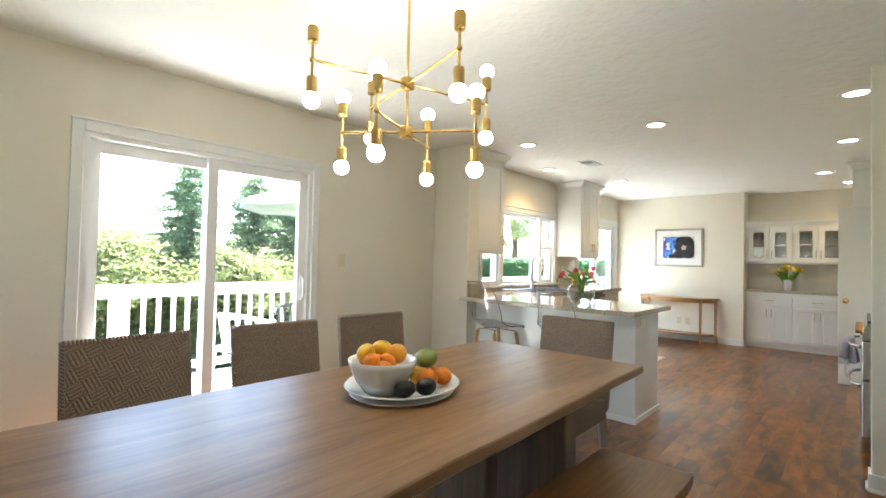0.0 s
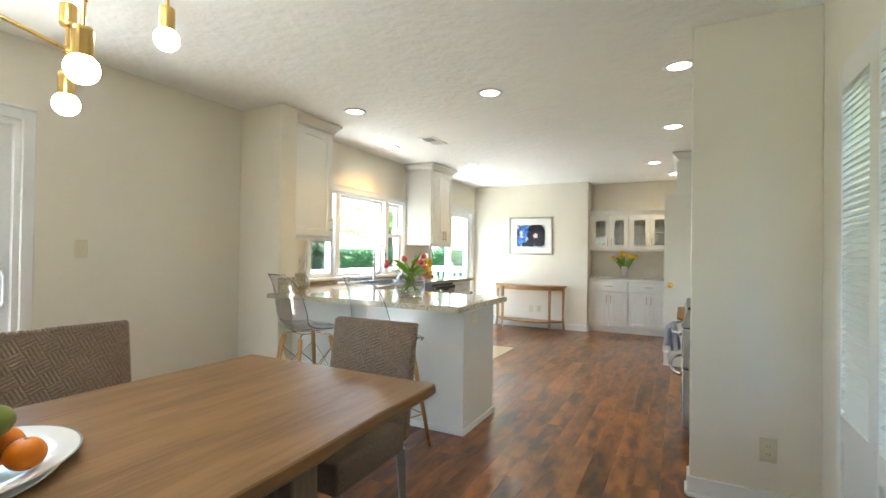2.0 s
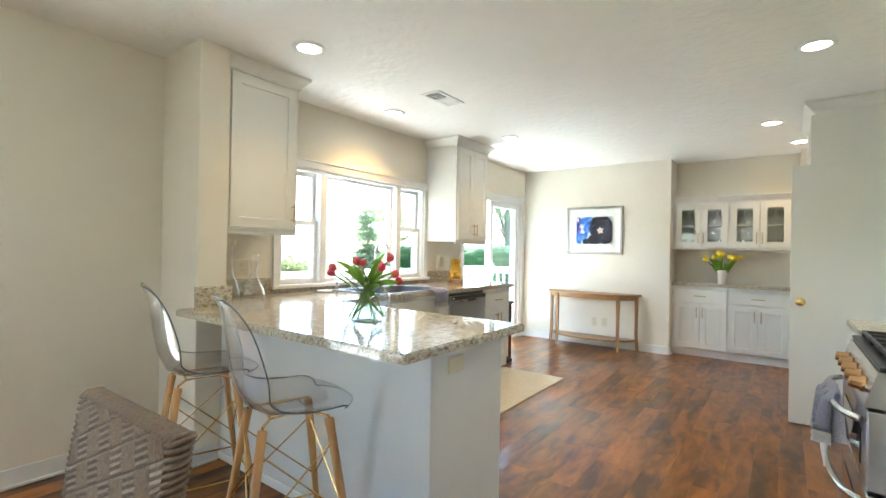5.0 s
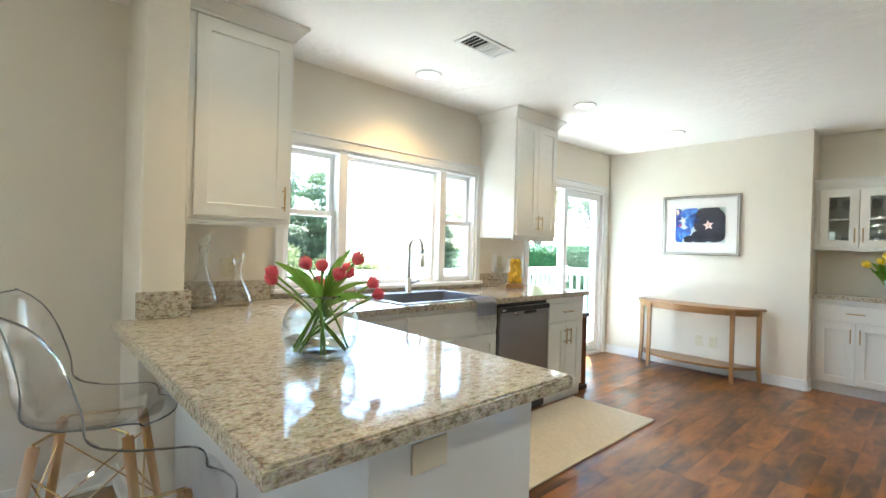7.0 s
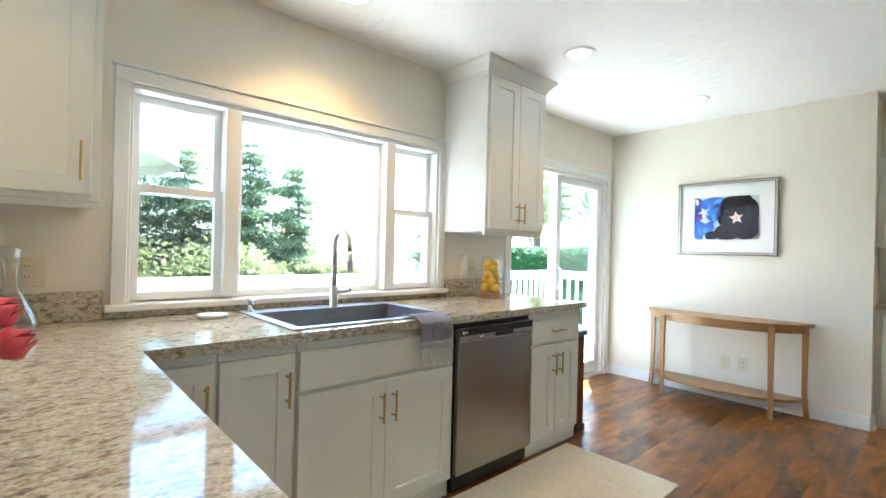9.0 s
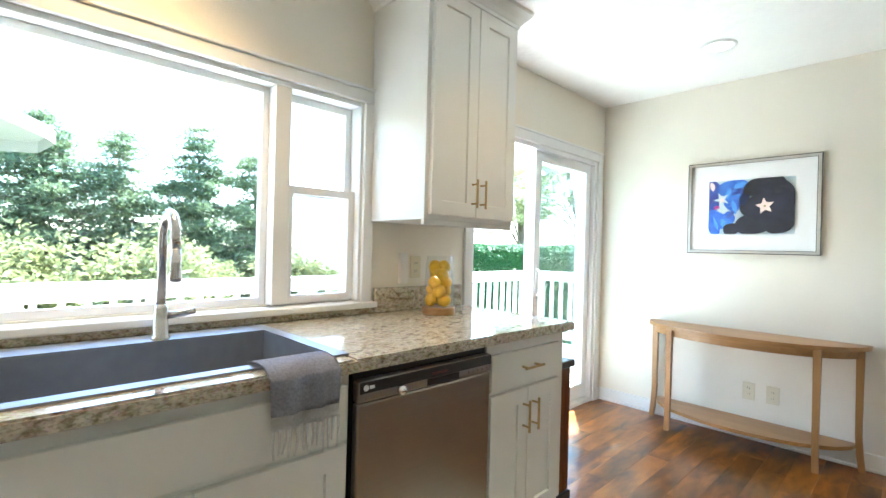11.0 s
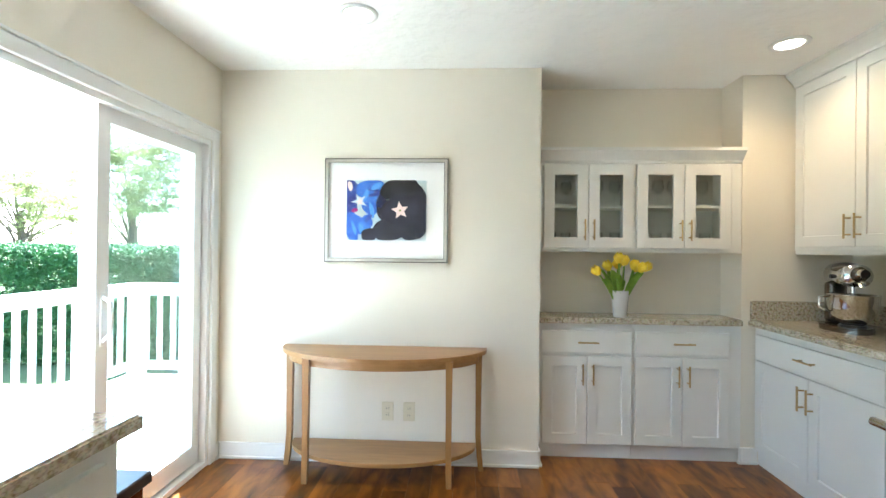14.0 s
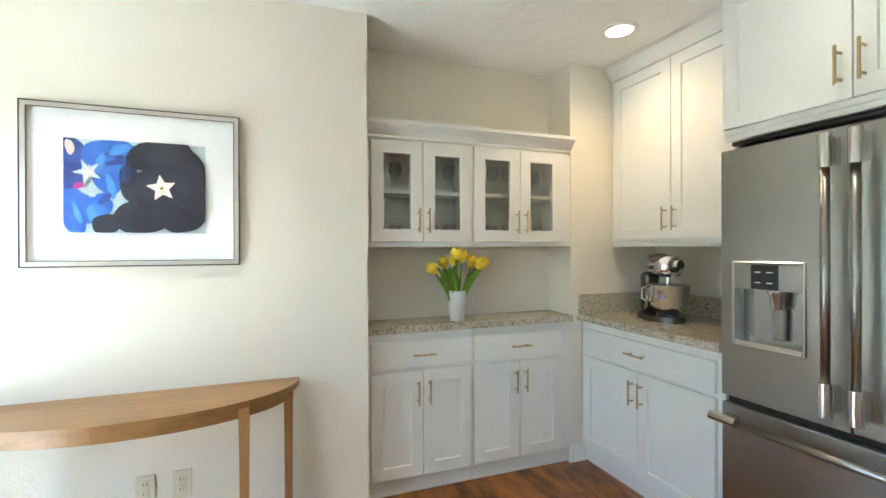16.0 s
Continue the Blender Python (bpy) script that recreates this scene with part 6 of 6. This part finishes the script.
# ---- outdoors ----
bm = bmesh.new()
gx = [-400, -150, -60, -30, -20, -14, -10, -7, -4, 0, 4, 60, 400]
gy = [-400, -150, -60, -30, -15, -5, 0, 5, 10, 15, 25, 40, 80, 200, 400]
vv = {}
for i, x in enumerate(gx):
    for j, y in enumerate(gy):
        vv[i, j] = bm.verts.new((x, y, -1.15 + 0.12 * math.sin(x * 0.3) * math.cos(y * 0.23)))
for i in range(len(gx) - 1):
    for j in range(len(gy) - 1):
        bm.faces.new((vv[i, j], vv[i + 1, j], vv[i + 1, j + 1], vv[i, j + 1]))
structure("ground", bm, GRASS, "sunlit green lawn reaching to the horizon", "ground")

RX, DZ, RN = -5.08, -0.045, 10.56
dk = structure("deck", B(RX - 0.10, -4.5, DZ - 0.22, XW - TH, RN + 0.1, DZ - 0.03), RAILW, "raised wooden deck outside the house", "deck")
bm_mesh = None
nb = 14
bwid = (XW - TH - RX + 0.12) / nb
for i in range(nb):
    x0 = RX - 0.12 + i * bwid
    if bm_mesh is None:
        o = part("board", B(0.003, -4.5, -0.0295, bwid - 0.003, RN + 0.1, 0.0, bevel=0.003), DECK, dk)
        bm_mesh = o.data
    else:
        o = new("board", bm_mesh)
        o.parent = dk
    o.location = (x0, 0, DZ)

# white railing
def railing(x0, y0, x1, y1, label):
    ln = math.hypot(x1 - x0, y1 - y0)
    e = thing("deck_railing", pose(x0, y0, DZ, 0, 0, math.degrees(math.atan2(y1 - y0, x1 - x0))), label, "railing", "deck railings")
    part("top_rail", B(0, -0.055, 0.945, ln, 0.055, 0.985, bevel=0.006), RAILW, e)
    part("upper_rail", B(0, -0.02, 0.86, ln, 0.02, 0.9445, bevel=0.004), RAILW, e)
    part("lower_rail", B(0, -0.02, 0.08, ln, 0.02, 0.165, bevel=0.004), RAILW, e)
    k = int(ln / 0.135)
    me_ = None
    for i in range(k):
        x = (i + 0.5) * ln / k
        if me_ is None:
            o = part("baluster", B(-0.018, -0.018, 0.1655, 0.018, 0.018, 0.8595), RAILW, e)
            me_ = o.data
        else:
            o = new("baluster", me_)
            o.parent = e
        o.location = (x, 0, 0)
    for i in range(int(ln / 1.9) + 2):
        x = min(i * 1.9, ln)
        part("post", B(x - 0.045, -0.045, 0.0, x + 0.045, 0.045, 0.9435), RAILW, e)


railing(RX, -4.4, RX, RN, "white painted wooden deck railing")
railing(RX + 0.06, RN, XW - TH, RN, "white painted wooden deck railing at the deck's end")

# patio set
def patio_chair(m, light):
    e = thing("patio_chair", m, "light outdoor chair on the deck" if light else "dark curved-arm outdoor chair on the deck", "chair", "patio chairs")
    mt = PATIOW if light else PATIO
    part("seat", B(-0.24, -0.22, 0.38, 0.24, 0.24, 0.42, bevel=0.015), mt, e)
    bm = bmesh.new()
    pts = [(0.27 * math.cos(t), 0.25 * math.sin(t) + 0.02, 0.66 + 0.08 * max(0, math.sin(t))) for t in [math.radians(-20 + 220 * i / 14) for i in range(15)]]
    tube(bm, pts, 0.018, 8)
    part("arm_rail", bm, mt, e, smooth=True)
    for i in range(7):
        t = math.radians(30 + 20 * i)
        part("back_slat", R((0.22 * math.cos(t), 0.22 * math.sin(t), 0.42), (0.27 * math.cos(t), 0.25 * math.sin(t) + 0.02, 0.66 + 0.08 * math.sin(t)), 0.012, n=8), mt, e)
    for x in (-0.21, 0.21):
        for y in (-0.19, 0.21):
            part("leg", R((x, y, 0.38), (x * 1.1, y * 1.1, 0), 0.016, n=8), mt, e)


patio_chair(pose(-4.25, 2.21, DZ, 0, 0, 200), True)
patio_chair(pose(-4.55, 2.93, DZ, 0, 0, 60), False)
um = thing("patio_umbrella", pose(-6.2, 4.2, -1.15), "cream canvas patio umbrella on the lawn, open", "umbrella")
part("pole", R((0, 0, 0), (0, 0, 3.55), 0.025), PATIOW, um)
part("base", L([(0, 0.05), (0.22, 0.045), (0.25, 0.0), (0, 0)], 24), PATIO, um)
bm = bmesh.new()
apex = bm.verts.new((0, 0, 3.6))
rim_ = [bm.verts.new((1.15 * math.cos(t), 1.15 * math.sin(t), 3.24 - (0.03 if i % 2 else 0))) for i, t in enumerate([2 * math.pi * k / 16 for k in range(16)])]
val = [bm.verts.new((v_.co.x, v_.co.y, v_.co.z - 0.10)) for v_ in rim_]
for i in range(16):
    bm.faces.new((apex, rim_[i], rim_[(i + 1) % 16]))
    bm.faces.new((rim_[i], val[i], val[(i + 1) % 16], rim_[(i + 1) % 16]))
part("canopy", bm, CANVAS, um)
bt_ = thing("patio_table", pose(-3.74, 5.56, DZ), "narrow white outdoor bar table on the deck", "table")
part("tabletop", B(-0.16, -0.35, 0.935, 0.16, 0.35, 0.965, bevel=0.004), PATIOW, bt_)
for x in (-0.13, 0.13):
    for y in (-0.31, 0.31):
        part("leg", B(x - 0.018, y - 0.018, 0.0, x + 0.018, y + 0.018, 0.9345), PATIOW, bt_)
pt_ = thing("candle_cup", pose(-3.72, 5.55, DZ + 0.9655), "grey-blue metal cup standing on the outdoor table", "cup")
part("cup", L([(0, 0.0), (0.034, 0.0), (0.040, 0.062), (0.043, 0.062), (0.043, 0.070), (0.037, 0.070), (0.032, 0.012), (0, 0.012)], 24), POTM, pt_, smooth=True)


# ---- trees and hedge ----
def tuft_mesh(name, n, size, seed, flat=0.5):
    """A clump of small leaves, shared by many crowns."""
    rnd = random.Random(seed)
    verts, faces = [], []
    for _ in range(n):
        d = Vector((rnd.gauss(0, 1), rnd.gauss(0, 1), rnd.gauss(0, 1) * flat))
        c = d.normalized() * (rnd.random() ** 0.5) if d.length else d
        c.z *= flat
        u = Vector((rnd.uniform(-1, 1), rnd.uniform(-1, 1), rnd.uniform(-0.6, 0.6))).normalized() * size
        w_ = u.cross(Vector((rnd.uniform(-1, 1), rnd.uniform(-1, 1), rnd.uniform(-1, 1))))
        w_ = w_.normalized() * size * 0.45 if w_.length else Vector((size * 0.4, 0, 0))
        k = len(verts)
        verts += [c - u, c + w_, c + u, c - w_]
        faces.append((k, k + 1, k + 2, k + 3))
    return np.array([tuple(v_) for v_ in verts]), np.array(faces)


TUFTS = [tuft_mesh("tuft", 100, 0.125, s, 0.6) for s in range(4)]


def crown_mesh(name, places, material, parent, label=""):
    """One crown out of many clumps: (centre, radius)."""
    vs, fs, base_ = [], [], 0
    rnd = random.Random(len(places))
    for i, (c, r_) in enumerate(places):
        tv_, tf_ = TUFTS[i % 4]
        a = rnd.uniform(0, 6.28)
        ca, sa = math.cos(a), math.sin(a)
        p = tv_ @ np.array([[ca, sa, 0], [-sa, ca, 0], [0, 0, 1]]) * r_ + np.array(tuple(c))
        vs.append(p)
        fs.append(tf_ + base_)
        base_ += len(tv_)
    me = bpy.data.meshes.new(name)
    me.from_pydata(np.concatenate(vs).tolist(), [], np.concatenate(fs).tolist())
    me.materials.append(material)
    ob = new(name, me)
    ob.parent = parent
    if label:
        tagged(ob, label)
    return ob


def pine(x, y, h, spread, seed, material=PINE):
    rnd = random.Random(seed)
    e = thing("pine_tree", pose(x, y, -1.2), "tall dark green pine with layered open boughs", "tree", "garden trees")
    part("trunk", T([(0, 0, 0), (rnd.uniform(-0.1, 0.1), rnd.uniform(-0.1, 0.1), h * 0.5), (0, 0, h * 0.93)], [h * 0.022, h * 0.012, 0.008], 8), BARK, e)
    places = []
    limbs = bmesh.new()
    lv_ = int(h * 5.0)
    for i in range(lv_):
        t = 0.08 + 0.91 * i / lv_
        z = h * t
        reach = spread * (1 - t) ** 0.9 * rnd.uniform(0.6, 1.2) + 0.10
        for k in range(rnd.randint(6, 8)):
            a = rnd.uniform(0, 6.28)
            tip = Vector((reach * math.cos(a), reach * math.sin(a), z - reach * 0.12))
            rod(limbs, (0, 0, z), tip, 0.03, 0.008, 4, False)
            steps = max(1, int(reach / 0.19))
            for s in range(steps):
                f = (s + 0.8) / steps
                places.append((Vector((0, 0, z)).lerp(tip, f) + Vector((rnd.uniform(-0.08, 0.08), rnd.uniform(-0.08, 0.08), rnd.uniform(-0.05, 0.06))), rnd.uniform(0.19, 0.34)))
    part("limb", limbs, BARK, e)
    crown_mesh("crown", places, material, e)


def broadleaf(x, y, h, spread, seed, material=BROAD, label="sunlit yellow-green broadleaf tree with an uneven crown"):
    rnd = random.Random(seed)
    e = thing("broadleaf_tree", pose(x, y, -1.2), label, "tree", "garden trees")
    part("trunk", T([(0, 0, 0), (0.1, 0.05, h * 0.3), (0, 0, h * 0.6)], [h * 0.03, h * 0.022, h * 0.012], 8), BARK, e)
    limbs = bmesh.new()
    places = []
    for i in range(22):
        a, el = rnd.uniform(0, 6.28), rnd.uniform(-0.1, 1.3)
        rr = spread * rnd.uniform(0.5, 1.0)
        c = Vector((rr * math.cos(a) * math.cos(el), rr * math.sin(a) * math.cos(el), h * 0.5 + rr * math.sin(el) * h / (2.2 * spread)))
        rod(limbs, (0, 0, h * rnd.uniform(0.25, 0.5)), c, 0.05, 0.015, 5, False)
        for k in range(13):
            d = Vector((rnd.gauss(0, 1), rnd.gauss(0, 1), rnd.gauss(0, 1) * 0.7)) * spread * 0.19
            places.append((c + d, rnd.uniform(0.28, 0.5)))
    part("limb", limbs, BARK, e)
    crown_mesh("crown", places, material, e)


for i, (x, y, h, s) in enumerate([(-11.1, 3.98, 4.65, 1.75), (-11.1, 5.5, 4.6, 2.0), (-11.1, 6.55, 4.5, 1.4), (-11.3, 7.85, 4.9, 1.8), (-11.2, 8.95, 4.45, 1.25), (-11.2, 13.2, 3.95, 0.85), (-11.5, 1.0, 3.6, 1.7)]):
    pine(x, y, h, s, 20 + i)
for i, (x, y, h, s) in enumerate([(-10.0, 0.2, 2.6, 1.4), (-9.9, 2.3, 2.75, 1.3), (-9.8, 4.5, 2.5, 1.2), (-9.7, 6.9, 2.45, 1.2), (-10.4, 9.4, 2.1, 1.0), (-12.6, 2.6, 3.3, 1.8), (-17.5, 27.0, 9.0, 3.6), (-13.0, 26.0, 9.5, 3.4), (-22.0, 26.0, 7.0, 3.4)]):
    broadleaf(x, y, h, s, 40 + i)
hg = thing("hedge", pose(-9.5, 15.7, -1.2), "dense clipped green hedge behind the deck", "hedge", kind="stuff")
rh = random.Random(9)
pl_ = []
for i in range(2500):
    x, y, z = rh.uniform(-2.4, 5.5), rh.uniform(-0.6, 0.6), rh.uniform(0.1, 2.45)
    if rh.random() < 0.75:
        q = rh.random()
        y, z = (-0.6, z) if q < 0.7 else (y, 2.45)
    pl_.append((Vector((x, y, z + rh.uniform(-0.06, 0.06))), rh.uniform(0.2, 0.3)))
crown_mesh("foliage", pl_, HEDGE, hg)

# ---- floor planks ----
fl = tagged(new("floor"), "glossy reddish-brown wood laminate plank floor", "floor", kind="structure")
PWID = 0.127
rp = random.Random(1)
lens_, meshes_ = (0.6, 0.9, 1.2), {}
count = 0
rest = []
x = XW - TH + 0.001
col = 0
while x < XR + 0.6:
    y = YS - rp.uniform(0.0, 1.1)
    while y < 9.06:
        ln = rp.choice(lens_)
        a, b = y, min(y + ln, 9.06)
        if b > YS and b - a > 0.05:
            near = x + PWID < 0.95 and b > 1.2
            if near and b - a > ln - 1e-6 and count < 290:
                if ln not in meshes_:
                    o = part("plank", B(0.0003, 0.0003, -0.012, PWID - 0.0003, ln - 0.0003, 0.0, bevel=0.0003), FLOORW, fl)
                    meshes_[ln] = o.data
                else:
                    o = new("plank", meshes_[ln])
                    o.parent = fl
                o.location = (x, a, 0)
                count += 1
            else:
                rest.append((x, max(a, YS), b))
        y += ln
    x += PWID
    col += 1
bm = bmesh.new()
for x, a, b in rest:
    box(bm, x + 0.0003, a + 0.0003, -0.012, x + PWID - 0.0003, b - 0.0003, 0.0)
o = part("planks", bm, FLOORW, fl)
o["kind"] = "stuff"
